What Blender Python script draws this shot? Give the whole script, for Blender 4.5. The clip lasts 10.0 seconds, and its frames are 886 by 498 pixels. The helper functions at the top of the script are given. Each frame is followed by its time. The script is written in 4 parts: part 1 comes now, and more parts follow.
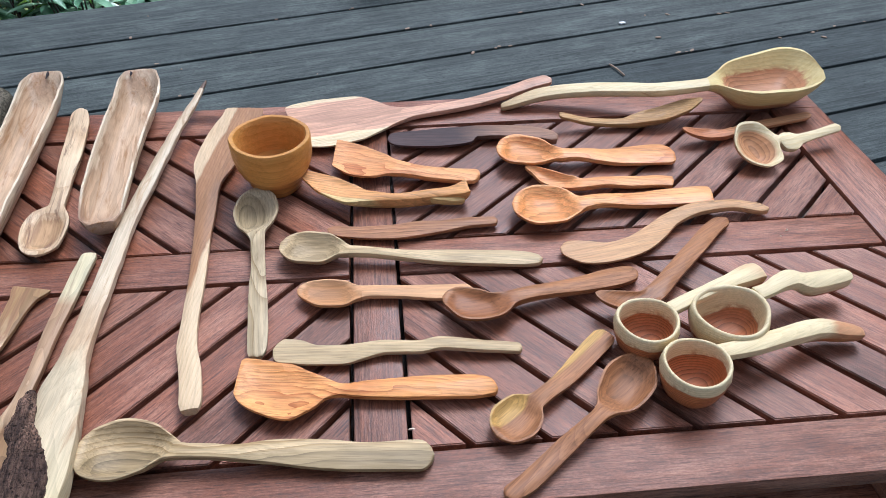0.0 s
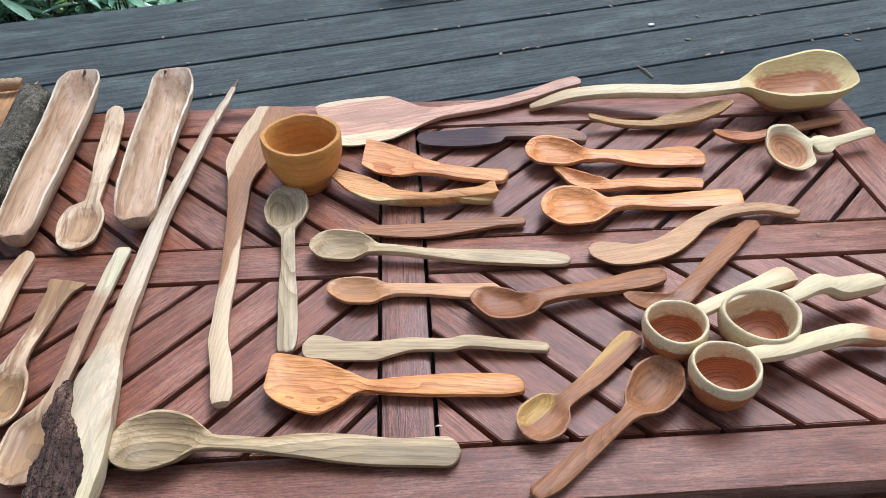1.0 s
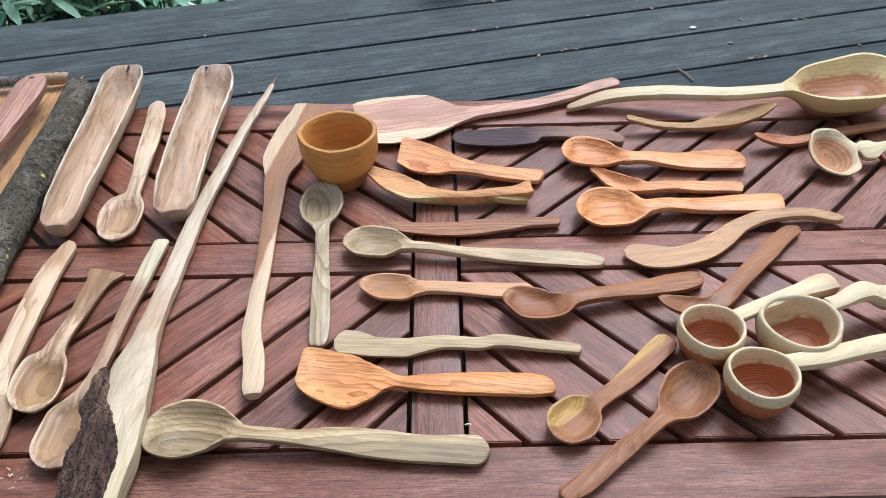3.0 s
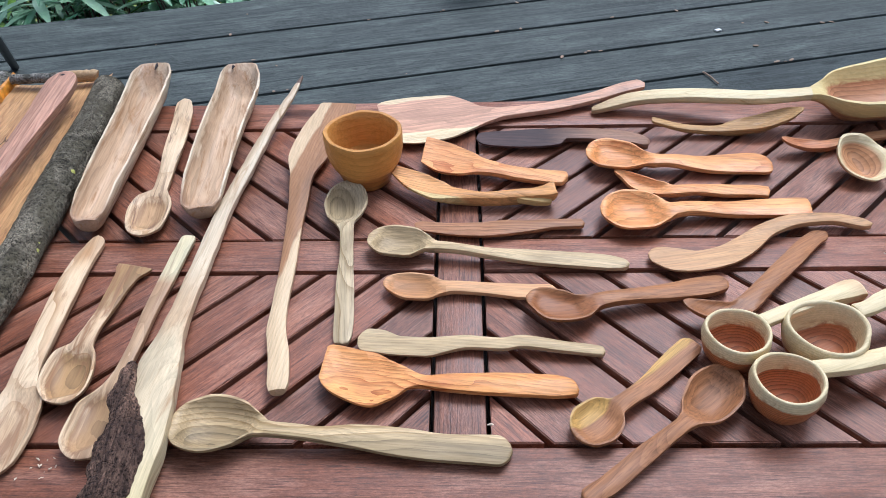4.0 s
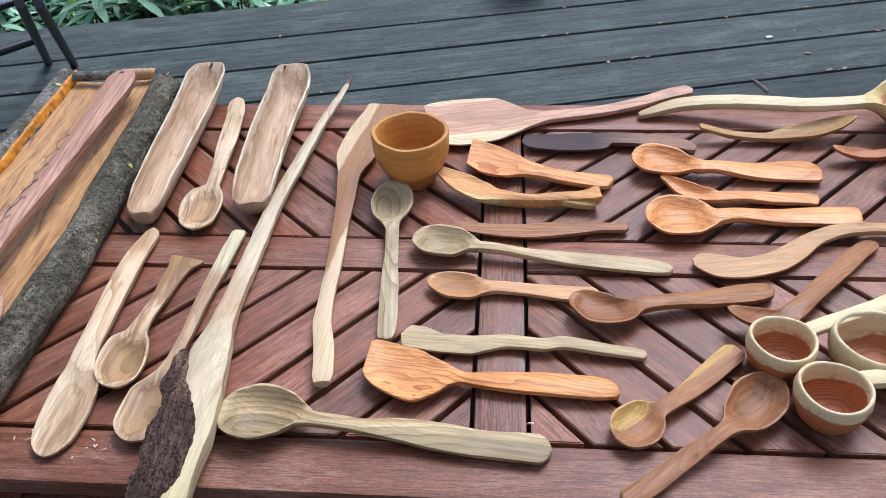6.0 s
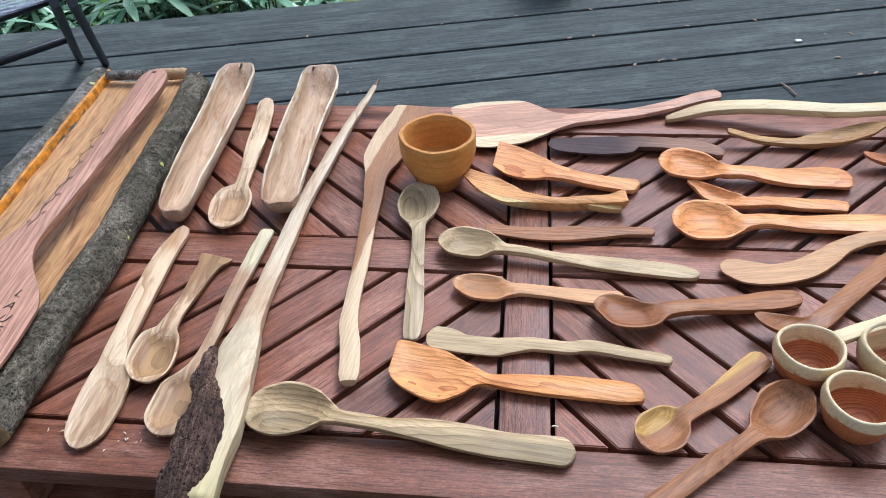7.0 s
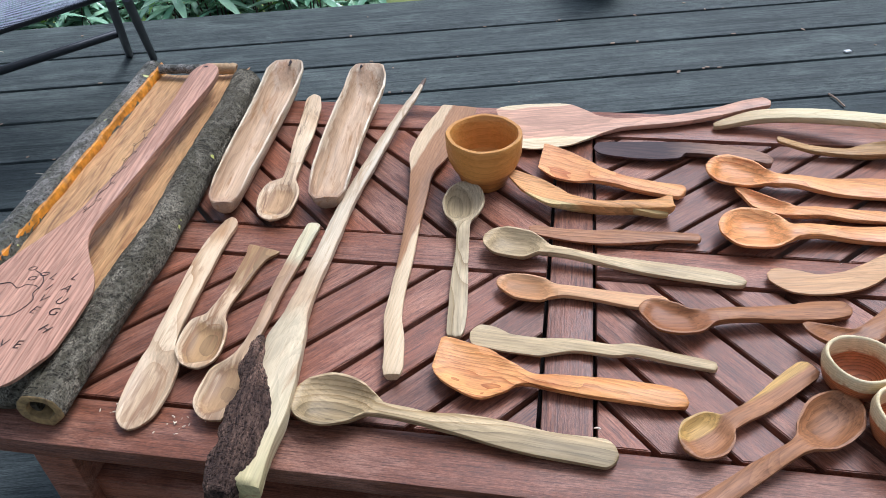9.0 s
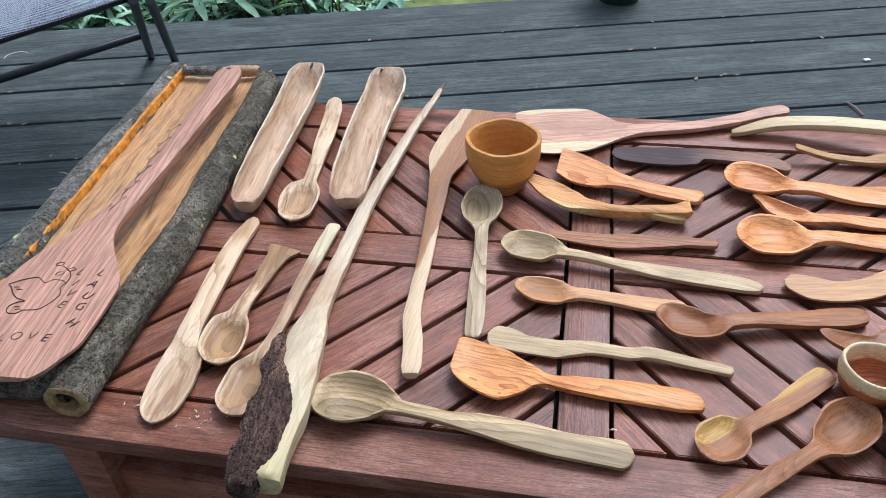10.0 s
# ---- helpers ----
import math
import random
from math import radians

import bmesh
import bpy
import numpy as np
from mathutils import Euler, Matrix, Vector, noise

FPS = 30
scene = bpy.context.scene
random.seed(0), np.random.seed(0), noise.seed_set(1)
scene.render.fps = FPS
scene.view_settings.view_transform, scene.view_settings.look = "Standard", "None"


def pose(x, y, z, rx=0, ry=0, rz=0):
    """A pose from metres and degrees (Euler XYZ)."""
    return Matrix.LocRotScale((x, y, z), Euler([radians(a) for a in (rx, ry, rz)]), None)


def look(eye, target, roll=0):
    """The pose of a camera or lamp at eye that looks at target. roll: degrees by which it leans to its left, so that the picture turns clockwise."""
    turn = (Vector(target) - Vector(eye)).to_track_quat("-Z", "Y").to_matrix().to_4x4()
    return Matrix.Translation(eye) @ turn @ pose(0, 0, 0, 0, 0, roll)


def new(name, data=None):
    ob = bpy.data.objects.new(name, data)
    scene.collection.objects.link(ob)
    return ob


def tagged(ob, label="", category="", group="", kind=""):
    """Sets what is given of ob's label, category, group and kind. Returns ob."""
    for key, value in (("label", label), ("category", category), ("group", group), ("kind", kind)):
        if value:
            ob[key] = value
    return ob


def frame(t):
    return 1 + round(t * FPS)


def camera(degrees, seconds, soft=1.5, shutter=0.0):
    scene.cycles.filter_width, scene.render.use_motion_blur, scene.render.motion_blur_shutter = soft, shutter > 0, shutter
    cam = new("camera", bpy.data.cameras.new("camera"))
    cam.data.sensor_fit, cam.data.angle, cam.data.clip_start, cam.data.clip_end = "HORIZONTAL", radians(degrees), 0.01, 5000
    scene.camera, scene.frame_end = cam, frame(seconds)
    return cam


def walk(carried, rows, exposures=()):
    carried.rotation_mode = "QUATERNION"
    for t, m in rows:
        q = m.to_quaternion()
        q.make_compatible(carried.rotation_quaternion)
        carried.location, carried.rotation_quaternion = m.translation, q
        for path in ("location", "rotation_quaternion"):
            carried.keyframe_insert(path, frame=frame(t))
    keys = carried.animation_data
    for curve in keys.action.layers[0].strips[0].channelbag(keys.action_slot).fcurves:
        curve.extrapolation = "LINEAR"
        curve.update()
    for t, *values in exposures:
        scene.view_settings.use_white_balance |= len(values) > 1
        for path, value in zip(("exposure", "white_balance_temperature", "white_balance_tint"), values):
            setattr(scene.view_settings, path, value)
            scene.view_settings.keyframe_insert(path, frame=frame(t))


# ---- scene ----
# ---------- camera ----------
TOP = 0.36          # height of the table top over the deck
cam = camera(61.7, 10.0, soft=0.7)
ROWS = [  # seconds, x, y, height over the table top, yaw, pitch, roll
    (0.0, 0.0151, -0.6305, 0.5371, -5.577, -39.722, 0.166),
    (0.5, 0.0134, -0.6339, 0.5367, -4.249, -39.599, -0.236),
    (1.0, 0.0092, -0.6349, 0.5379, -3.252, -39.618, -0.536),
    (1.5, 0.0083, -0.6342, 0.5381, -2.446, -39.676, -0.780),
    (2.0, 0.0072, -0.6336, 0.5355, -1.679, -39.615, -0.994),
    (2.5, 0.0102, -0.6353, 0.5333, -0.833, -39.449, -1.181),
    (4.0, 0.0029, -0.6382, 0.5347, 1.871, -39.328, -1.677),
    (4.5, -0.0000, -0.6422, 0.5360, 2.709, -39.184, -1.774),
    (5.0, 0.0003, -0.6447, 0.5364, 3.779, -39.077, -2.113),
    (5.5, -0.0011, -0.6477, 0.5363, 4.699, -38.949, -2.319),
    (7.0, -0.0076, -0.6527, 0.5427, 7.777, -38.828, -3.046),
    (7.5, -0.0133, -0.6564, 0.5434, 8.580, -38.672, -2.998),
    (8.0, -0.0157, -0.6577, 0.5455, 9.338, -38.724, -3.066),
    (8.5, -0.0188, -0.6598, 0.5431, 10.011, -38.589, -2.962),
    (9.0, -0.0230, -0.6621, 0.5427, 10.723, -38.473, -2.964),
    (9.5, -0.0249, -0.6668, 0.5448, 11.421, -38.330, -2.970),
    (10.0, -0.0280, -0.6727, 0.5464, 11.948, -38.069, -2.903),
]
walk(cam, [(t, pose(x, y, TOP + z, 0, 0, yaw) @ pose(0, 0, 0, 90 + pitch) @ pose(0, 0, 0, 0, 0, roll))
           for t, x, y, z, yaw, pitch, roll in ROWS], [(0.0, 0.34, 5290, 11), (10.0, 0.34, 5290, 11)])

# ---------- light: open shade under a bright overcast sky ----------
world = bpy.data.worlds.new("sky")
scene.world = world
world.use_nodes = True
sky = world.node_tree.nodes.new("ShaderNodeTexSky")
sky.sky_type, sky.sun_disc = "NISHITA", False
sky.sun_elevation, sky.sun_rotation = radians(56.0), radians(27.0)
sky.dust_density, sky.air_density = 4.0, 1.0
veil = world.node_tree.nodes.new("ShaderNodeHueSaturation")
veil.inputs["Saturation"].default_value = 0.45
world.node_tree.links.new(sky.outputs[0], veil.inputs["Color"])
world.node_tree.links.new(veil.outputs[0], world.node_tree.nodes["Background"].inputs[0])
world.node_tree.nodes["Background"].inputs[1].default_value = 0.135
sun = new("sun", bpy.data.lights.new("sun", "SUN"))
sun.data.energy, sun.data.angle, sun.data.color = 1.95, radians(28), (1.0, 0.97, 0.93)
sun.matrix_world = look((0.2539, 0.4983, 0.8290), (0, 0, 0))


# ---------- materials ----------
class Graph:
    """A node material in the making."""

    def __init__(self, name):
        self.mat = bpy.data.materials.new(name)
        self.mat.use_nodes = True
        self.tree = self.mat.node_tree
        self.bsdf = self.tree.nodes["Principled BSDF"]
        self.place = self.node("ShaderNodeTexCoord").outputs["Object"]

    def node(self, kind, **inputs):
        n = self.tree.nodes.new(kind)
        for key, value in inputs.items():
            self.put(n.inputs[key.replace("_", " ")], value)
        return n

    def put(self, socket, value):
        if hasattr(value, "is_linked"):
            self.tree.links.new(value, socket)
        else:
            socket.default_value = value

    def mapped(self, scale=(1, 1, 1), shift=(0, 0, 0), vector=None):
        return self.node("ShaderNodeMapping", Vector=vector or self.place, Scale=scale, Location=shift).outputs[0]

    def noise(self, vector, scale, detail=4.0, rough=0.55, warp=0.0):
        return self.node("ShaderNodeTexNoise", Vector=vector, Scale=scale, Detail=detail, Roughness=rough, Distortion=warp).outputs[0]

    def math(self, op, a, b=0.0):
        n = self.node("ShaderNodeMath")
        n.operation = op
        self.put(n.inputs[0], a), self.put(n.inputs[1], b)
        return n.outputs[0]

    def span(self, v, lo, hi, a=0.0, b=1.0):
        return self.node("ShaderNodeMapRange", Value=v, From_Min=lo, From_Max=hi, To_Min=a, To_Max=b).outputs[0]

    def mix(self, f, a, b, blend="MIX"):
        n = self.tree.nodes.new("ShaderNodeMix")
        n.data_type, n.blend_type = "RGBA", blend
        self.put(n.inputs[0], f)
        for s, v in ((n.inputs[6], a), (n.inputs[7], b)):
            self.put(s, (*v, 1) if isinstance(v, tuple) and len(v) == 3 else v)
        return n.outputs[2]

    def done(self, colour, rough=0.5, bump=None, strength=0.3, distance=0.001, **more):
        self.put(self.bsdf.inputs["Base Color"], (*colour, 1) if isinstance(colour, tuple) else colour)
        self.put(self.bsdf.inputs["Roughness"], rough)
        for key, value in more.items():
            self.put(self.bsdf.inputs[key.replace("_", " ")], value)
        if bump is not None:
            b = self.node("ShaderNodeBump", Height=bump, Strength=strength, Distance=distance)
            self.put(self.bsdf.inputs["Normal"], b.outputs[0])
        return self.mat


def carved_wood(name, light, dark, pitch=0.004, contrast=0.6, seed=0.0, heart=None, heart_r=0.03, axis=(0.06, -0.05), slant=0.0, streak=0.42,
                stain=None, stain_amount=0.0, warp=2.0, rough=0.50, ragged=0.006, run=0.16, swirl=0.3, edge=None, zones=(), flow=0.007, scallop=0.0, soft=0.0015):
    """Carved wood: growth rings about an axis along x that wander by flow, pores, fibres, knife facets, and a heart of another colour within heart_r of the axis."""
    g = Graph(name)
    cut = g.node("ShaderNodeSeparateXYZ", Vector=g.place)
    y = g.math("ADD", cut.outputs[1], g.math("MULTIPLY", cut.outputs[0], slant))
    leaned = g.node("ShaderNodeCombineXYZ", X=cut.outputs[0], Y=y, Z=cut.outputs[2]).outputs[0]
    drift = g.node("ShaderNodeTexNoise", Vector=g.mapped((9, 22, 22), (seed * 1.3, 4, 2)), Scale=1.0, Detail=2.0, Roughness=0.5)
    centred = g.node("ShaderNodeVectorMath", Vector=drift.outputs["Color"])
    centred.operation = "SUBTRACT"
    centred.inputs[1].default_value = (0.5, 0.5, 0.5)
    pushed = g.node("ShaderNodeVectorMath", Vector=centred.outputs[0])
    pushed.operation = "MULTIPLY_ADD"
    pushed.inputs[1].default_value = (flow, 2.0 * flow, 2.0 * flow)
    g.put(pushed.inputs[2], leaned)
    wave = g.node("ShaderNodeTexWave", Vector=g.mapped((run, 1, 1), (seed * 0.37, axis[0], -axis[1]), pushed.outputs[0]), Scale=0.314 / pitch, Distortion=warp, Detail=2.0, Detail_Scale=swirl, Detail_Roughness=0.5)
    wave.wave_type, wave.rings_direction, wave.wave_profile = "RINGS", "X", "SAW"
    fibre = g.noise(g.mapped((11, 420, 420), (seed, 0, 0)), 1.0, 4.0, 0.65)
    pore = g.noise(g.mapped((34, 760, 760), (seed, 2, 0)), 1.0, 2.0, 0.5)
    cloud = g.noise(g.mapped((7, 26, 26), (seed * 1.7, 3, 0)), 1.0, 4.0, 0.55, 0.8)
    broad = g.noise(g.mapped((5, 14, 14), (seed * 2.9, 1, 4)), 1.0, 2.0, 0.5)
    late = g.math("MULTIPLY", g.math("POWER", wave.outputs["Fac"], 2.6), g.span(broad, 0.3, 0.7, 0.35, 1.15))
    dark_part = g.math("ADD", g.math("MULTIPLY", late, contrast), g.span(cloud, 0.36, 0.64, -0.12, 0.34))
    shade = g.span(fibre, 0.38, 0.62, 1.0 - 0.5 * streak, 1.0 + 0.25 * streak)
    colour = g.mix(g.span(dark_part, 0.0, 1.0), light, dark)
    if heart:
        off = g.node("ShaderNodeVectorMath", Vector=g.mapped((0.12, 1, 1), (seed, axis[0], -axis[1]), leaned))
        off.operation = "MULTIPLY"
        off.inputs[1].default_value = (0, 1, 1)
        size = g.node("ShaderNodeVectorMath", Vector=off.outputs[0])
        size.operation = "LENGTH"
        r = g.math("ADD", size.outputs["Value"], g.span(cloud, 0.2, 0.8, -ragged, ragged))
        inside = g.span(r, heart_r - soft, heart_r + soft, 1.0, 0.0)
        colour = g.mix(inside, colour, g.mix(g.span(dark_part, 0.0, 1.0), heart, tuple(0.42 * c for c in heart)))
        if edge:
            wild = g.noise(g.mapped((9, 90, 90), (seed * 3.1, 0, 2)), 1.0, 5.0, 0.6, 1.5)
            band = g.math("MULTIPLY", g.span(g.math("ABSOLUTE", g.math("SUBTRACT", r, heart_r)), 0.0, 0.007, 1.0, 0.0), g.span(wild, 0.44, 0.58))
            colour = g.mix(g.math("MULTIPLY", band, 0.75), colour, edge)
    for start, full, tint, amount in zones:
        along = g.math("ADD", cut.outputs[0], g.span(cloud, 0.2, 0.8, -0.03, 0.03))
        colour = g.mix(g.span(along, start, full, 0.0, amount), colour, g.mix(g.span(dark_part, 0.0, 1.0), tint, tuple(0.6 * c for c in tint)))
    if stain:
        spots = g.noise(g.mapped((7, 64, 64), (seed * 2.3, 0, 7)), 1.0, 5.0, 0.6, 1.8)
        colour = g.mix(g.span(spots, 0.60 - 0.2 * stain_amount, 0.72 - 0.15 * stain_amount, 0, 0.85), colour, stain)
    colour = g.mix(1.0, colour, shade, "MULTIPLY")
    colour = g.mix(1.0, colour, g.span(broad, 0.3, 0.7, 0.88, 1.07), "MULTIPLY")
    colour = g.mix(g.span(pore, 0.58, 0.67, 0.0, 0.8 * streak), colour, tuple(0.45 * c for c in dark))
    facets = g.noise(g.mapped((48, 110, 110), (seed, 1, 0)), 1.0, 1.0, 0.4)
    relief = g.math("ADD", g.math("MULTIPLY", facets, 1.0), g.math("MULTIPLY", fibre, 0.12))
    if scallop:
        gouge = g.node("ShaderNodeTexVoronoi", Vector=g.mapped((70, 115, 115), (seed, 2, 1)), Scale=1.0)
        relief = g.math("ADD", relief, g.math("MULTIPLY", g.math("POWER", gouge.outputs["Distance"], 2.0), scallop))
    return g.done(colour, g.span(broad, 0.3, 0.7, rough - 0.08, rough + 0.10), relief, 0.6, 0.0018, Specular_IOR_Level=0.26)


def plank_wood(name, deep, mid, pale, wear, scale=1.0, rough=0.55, bump=0.35, pores=(0.05, 0.02, 0.015), dash=0.4, pits=0.0, gloss=0.4, knots=0.0):
    """Sawn planks, grain along local x, each piece with its own shift and tone; pale worn brush marks, dark pores, a few knots."""
    g = Graph(name)
    rnd = g.node("ShaderNodeObjectInfo").outputs["Random"]
    shift = g.node("ShaderNodeCombineXYZ", X=g.math("MULTIPLY", rnd, 37.0), Y=g.math("MULTIPLY", rnd, 11.0), Z=g.math("MULTIPLY", rnd, 5.0))
    add = g.node("ShaderNodeVectorMath", Vector=g.place)
    add.operation = "ADD"
    g.put(add.inputs[1], shift.outputs[0])
    p = add.outputs[0]
    fine = g.noise(g.mapped((34 * scale, 560 * scale, 560 * scale), vector=p), 1.0, 5.0, 0.75)
    bands = g.noise(g.mapped((2.6 * scale, 85 * scale, 85 * scale), vector=p), 1.0, 4.0, 0.6, 1.4)
    patch = g.noise(g.mapped((8 * scale, 26 * scale, 26 * scale), vector=p), 1.0, 6.0, 0.65)
    tone = g.math("ADD", g.math("MULTIPLY", g.span(bands, 0.34, 0.66), 0.6), g.math("MULTIPLY", g.span(fine, 0.36, 0.64), 0.5))
    colour = g.mix(tone, deep, mid)
    worn = g.math("MULTIPLY", g.span(patch, 0.46, 0.70), g.span(fine, 0.40, 0.58, 0.35, 1.0))
    colour = g.mix(g.math("MULTIPLY", worn, wear), colour, pale)
    pore = g.noise(g.mapped((42 * scale, 800 * scale, 800 * scale), vector=p), 1.0, 2.0, 0.5)
    colour = g.mix(g.span(pore, 0.55, 0.66, 0.0, dash), colour, pores)
    colour = g.mix(1.0, colour, g.mix(rnd, (0.72, 0.72, 0.74), (1.20, 1.14, 1.12)), "MULTIPLY")
    fleck = g.noise(g.mapped((22 * scale, 130 * scale, 130 * scale), (3, 1, 2), vector=p), 1.0, 3.0, 0.6)
    colour = g.mix(g.span(fleck, 0.69, 0.74, 0.0, pits), colour, tuple(0.6 * c for c in pores))
    if knots:
        cell = g.node("ShaderNodeTexVoronoi", Vector=g.mapped((2.4, 7.0, 1.0), vector=p), Scale=1.0, Randomness=1.0)
        ring = g.math("ADD", cell.outputs["Distance"], g.span(fine, 0.3, 0.7, -0.02, 0.02))
        colour = g.mix(g.span(ring, 0.06, 0.10, knots, 0.0), colour, tuple(0.7 * c for c in deep))
    speck = g.noise(g.mapped((300 * scale, 1000 * scale, 1000 * scale), vector=p), 1.0, 3.0, 0.7)
    colour = g.mix(1.0, colour, g.span(speck, 0.35, 0.65, 0.70, 1.24), "MULTIPLY")
    relief = g.math("ADD", fine, g.math("MULTIPLY", bands, 0.8))
    return g.done(colour, g.math("ADD", g.span(patch, 0.3, 0.7, rough - 0.12, rough + 0.10), g.span(fine, 0.3, 0.7, -0.05, 0.08)), relief, bump, 0.0012, Specular_IOR_Level=gloss)


def bark_material(name, dark, light, lichen=None, rough_scale=1.0, along=1.0, moss=(0.10, 0.10, 0.055)):
    """Bark with grey and mossy patches, pale crust, dark pits and fine cross cracks."""
    g = Graph(name)
    n1 = g.noise(g.mapped((130 * along, 130 / along**0.7, 130 / along**0.7)), rough_scale, 6.0, 0.7, 0.5)
    wide = g.noise(g.mapped((16, 34, 34), (2, 5, 1)), 1.0, 4.0, 0.6, 0.7)
    cell = g.node("ShaderNodeTexVoronoi", Vector=g.mapped((190, 260, 260)), Scale=rough_scale)
    n2 = g.noise(g.mapped((420, 620, 620)), 1.0, 4.0, 0.65)
    colour = g.mix(g.span(n1, 0.38, 0.62), dark, light)
    colour = g.mix(g.span(wide, 0.45, 0.60, 0, 0.55), colour, moss)
    colour = g.mix(g.math("MULTIPLY", g.span(wide, 0.50, 0.38), g.span(n2, 0.48, 0.60, 0.1, 0.9)), colour, tuple(1.9 * c for c in light))
    colour = g.mix(g.span(cell.outputs["Distance"], 0.16, 0.30, 0.8, 0.0), colour, tuple(0.35 * c for c in dark))
    colour = g.mix(g.span(n2, 0.44, 0.32, 0, 0.7), colour, tuple(0.4 * c for c in dark))
    crack = g.noise(g.mapped((75, 9, 9), (1, 7, 3)), 1.0, 4.0, 0.6, 0.6)
    line = g.span(g.math("ABSOLUTE", g.math("SUBTRACT", crack, 0.5)), 0.0, 0.012, 1.0, 0.0)
    line = g.math("MULTIPLY", line, g.span(wide, 0.42, 0.52))
    colour = g.mix(g.math("MULTIPLY", line, 0.7), colour, tuple(0.3 * c for c in dark))
    if lichen:
        spots = g.noise(g.mapped((30, 30, 30), (4.2, 0.5, 0)), 1.0, 3.0, 0.5)
        colour = g.mix(g.span(spots, 0.705, 0.72), colour, lichen)
    relief = g.math("SUBTRACT", g.math("ADD", n1, g.math("MULTIPLY", cell.outputs["Distance"], 0.6)), g.math("MULTIPLY", line, 0.7))
    return g.done(colour, 0.8, g.math("ADD", relief, g.math("MULTIPLY", n2, 0.5)), 1.0, 0.004, Specular_IOR_Level=0.2)


def plain(name, colour, rough=0.5, vary=0.12, scale=60.0, **more):
    g = Graph(name)
    n = g.noise(g.place, scale, 4.0)
    low, high = tuple(c * (1 - vary) for c in colour), tuple(c * (1 + vary) for c in colour)
    return g.done(g.mix(g.span(n, 0.3, 0.7), low, high), rough, n, 0.15, 0.001, **more)


TABLE_WOOD = plank_wood("oiled_red_hardwood", (0.096, 0.031, 0.0135), (0.335, 0.128, 0.066), (0.53, 0.29, 0.195), 0.8, 1.0, 0.40, 0.45, dash=0.6, gloss=0.36, knots=0.8)
DECK_WOOD = plank_wood("weathered_deck_wood", (0.012, 0.015, 0.015), (0.096, 0.114, 0.103), (0.180, 0.208, 0.185), 0.7, 0.75, 0.66, 1.2, (0.02, 0.022, 0.022), 0.6, 0.85, gloss=0.2, knots=0.7)
BARK_GREY = bark_material("grey_bark", (0.052, 0.042, 0.027), (0.20, 0.17, 0.118), (0.58, 0.56, 0.14), moss=(0.105, 0.09, 0.052))
BARK_PALE = bark_material("pale_lichened_bark", (0.085, 0.076, 0.062), (0.235, 0.215, 0.18), (0.6, 0.6, 0.25))
BARK_DARK = bark_material("rough_dark_bark", (0.020, 0.011, 0.008), (0.19, 0.112, 0.075), None, 1.0, 0.32, (0.085, 0.05, 0.036))
ROLL_END = plain("brown_roll_end", (0.30, 0.19, 0.07), 0.7, 0.5, 160.0)
INNER_BARK = plain("orange_inner_bark", (0.52, 0.20, 0.010), 0.5, 0.55, 90.0)
BURNT = plain("burnt_line", (0.025, 0.014, 0.012), 0.8)
STEEL_BLACK = plain("black_powder_coat", (0.012, 0.013, 0.015), 0.38)


# ---------- mesh helpers ----------
def mesh_of(name, verts, faces, material, smooth=40):
    me = bpy.data.meshes.new(name)
    me.from_pydata([tuple(v) for v in verts], [], faces)
    me.materials.append(material)
    if smooth:
        me.polygons.foreach_set("use_smooth", [True] * len(me.polygons))
        me.set_sharp_from_angle(angle=radians(smooth))
    me.update()
    return me


def piece(name, me, parent, label=""):
    ob = new(name, me)
    ob.parent = parent
    return tagged(ob, label)


def part(name, bm, material, parent, label="", smooth=40):
    me = bpy.data.meshes.new(name)
    bm.normal_update()
    bm.to_mesh(me)
    bm.free()
    me.materials.append(material)
    if smooth:
        me.polygons.foreach_set("use_smooth", [True] * len(me.polygons))
        me.set_sharp_from_angle(angle=radians(smooth))
    return piece(name, me, parent, label)


def thing(name, m, label, category, group="", kind=""):
    ob = new(name)
    ob.empty_display_size = 0.02
    ob.matrix_world = m
    return tagged(ob, label, category, group, kind)


def gentle(xs, ys, at):
    """Monotone cubic through (xs, ys), at the places at."""
    xs, ys, at = np.asarray(xs, float), np.asarray(ys, float), np.asarray(at, float)
    h = np.diff(xs)
    d = np.diff(ys) / h
    m = np.zeros(len(xs))
    m[0], m[-1] = d[0], d[-1]
    for i in range(1, len(xs) - 1):
        if d[i - 1] * d[i] > 0:
            m[i] = 3 * (h[i - 1] + h[i]) / ((2 * h[i] + h[i - 1]) / d[i - 1] + (h[i] + 2 * h[i - 1]) / d[i])
    k = np.clip(np.searchsorted(xs, at) - 1, 0, len(h) - 1)
    t = (at - xs[k]) / h[k]
    return ((1 + 2 * t) * (1 - t) ** 2 * ys[k] + t * (1 - t) ** 2 * h[k] * m[k] + t * t * (3 - 2 * t) * ys[k + 1] + t * t * (t - 1) * h[k] * m[k + 1])


def bar(length, width, height, bevel=0.003):
    """A bar along x, centred, its top at z = 0."""
    bm = bmesh.new()
    bmesh.ops.create_cube(bm, size=1)
    bmesh.ops.scale(bm, vec=(length, width, height), verts=bm.verts)
    bmesh.ops.translate(bm, vec=(0, 0, -height / 2), verts=bm.verts)
    bmesh.ops.bevel(bm, geom=bm.edges[:], offset=bevel, segments=2, affect="EDGES", profile=0.6)
    return bm


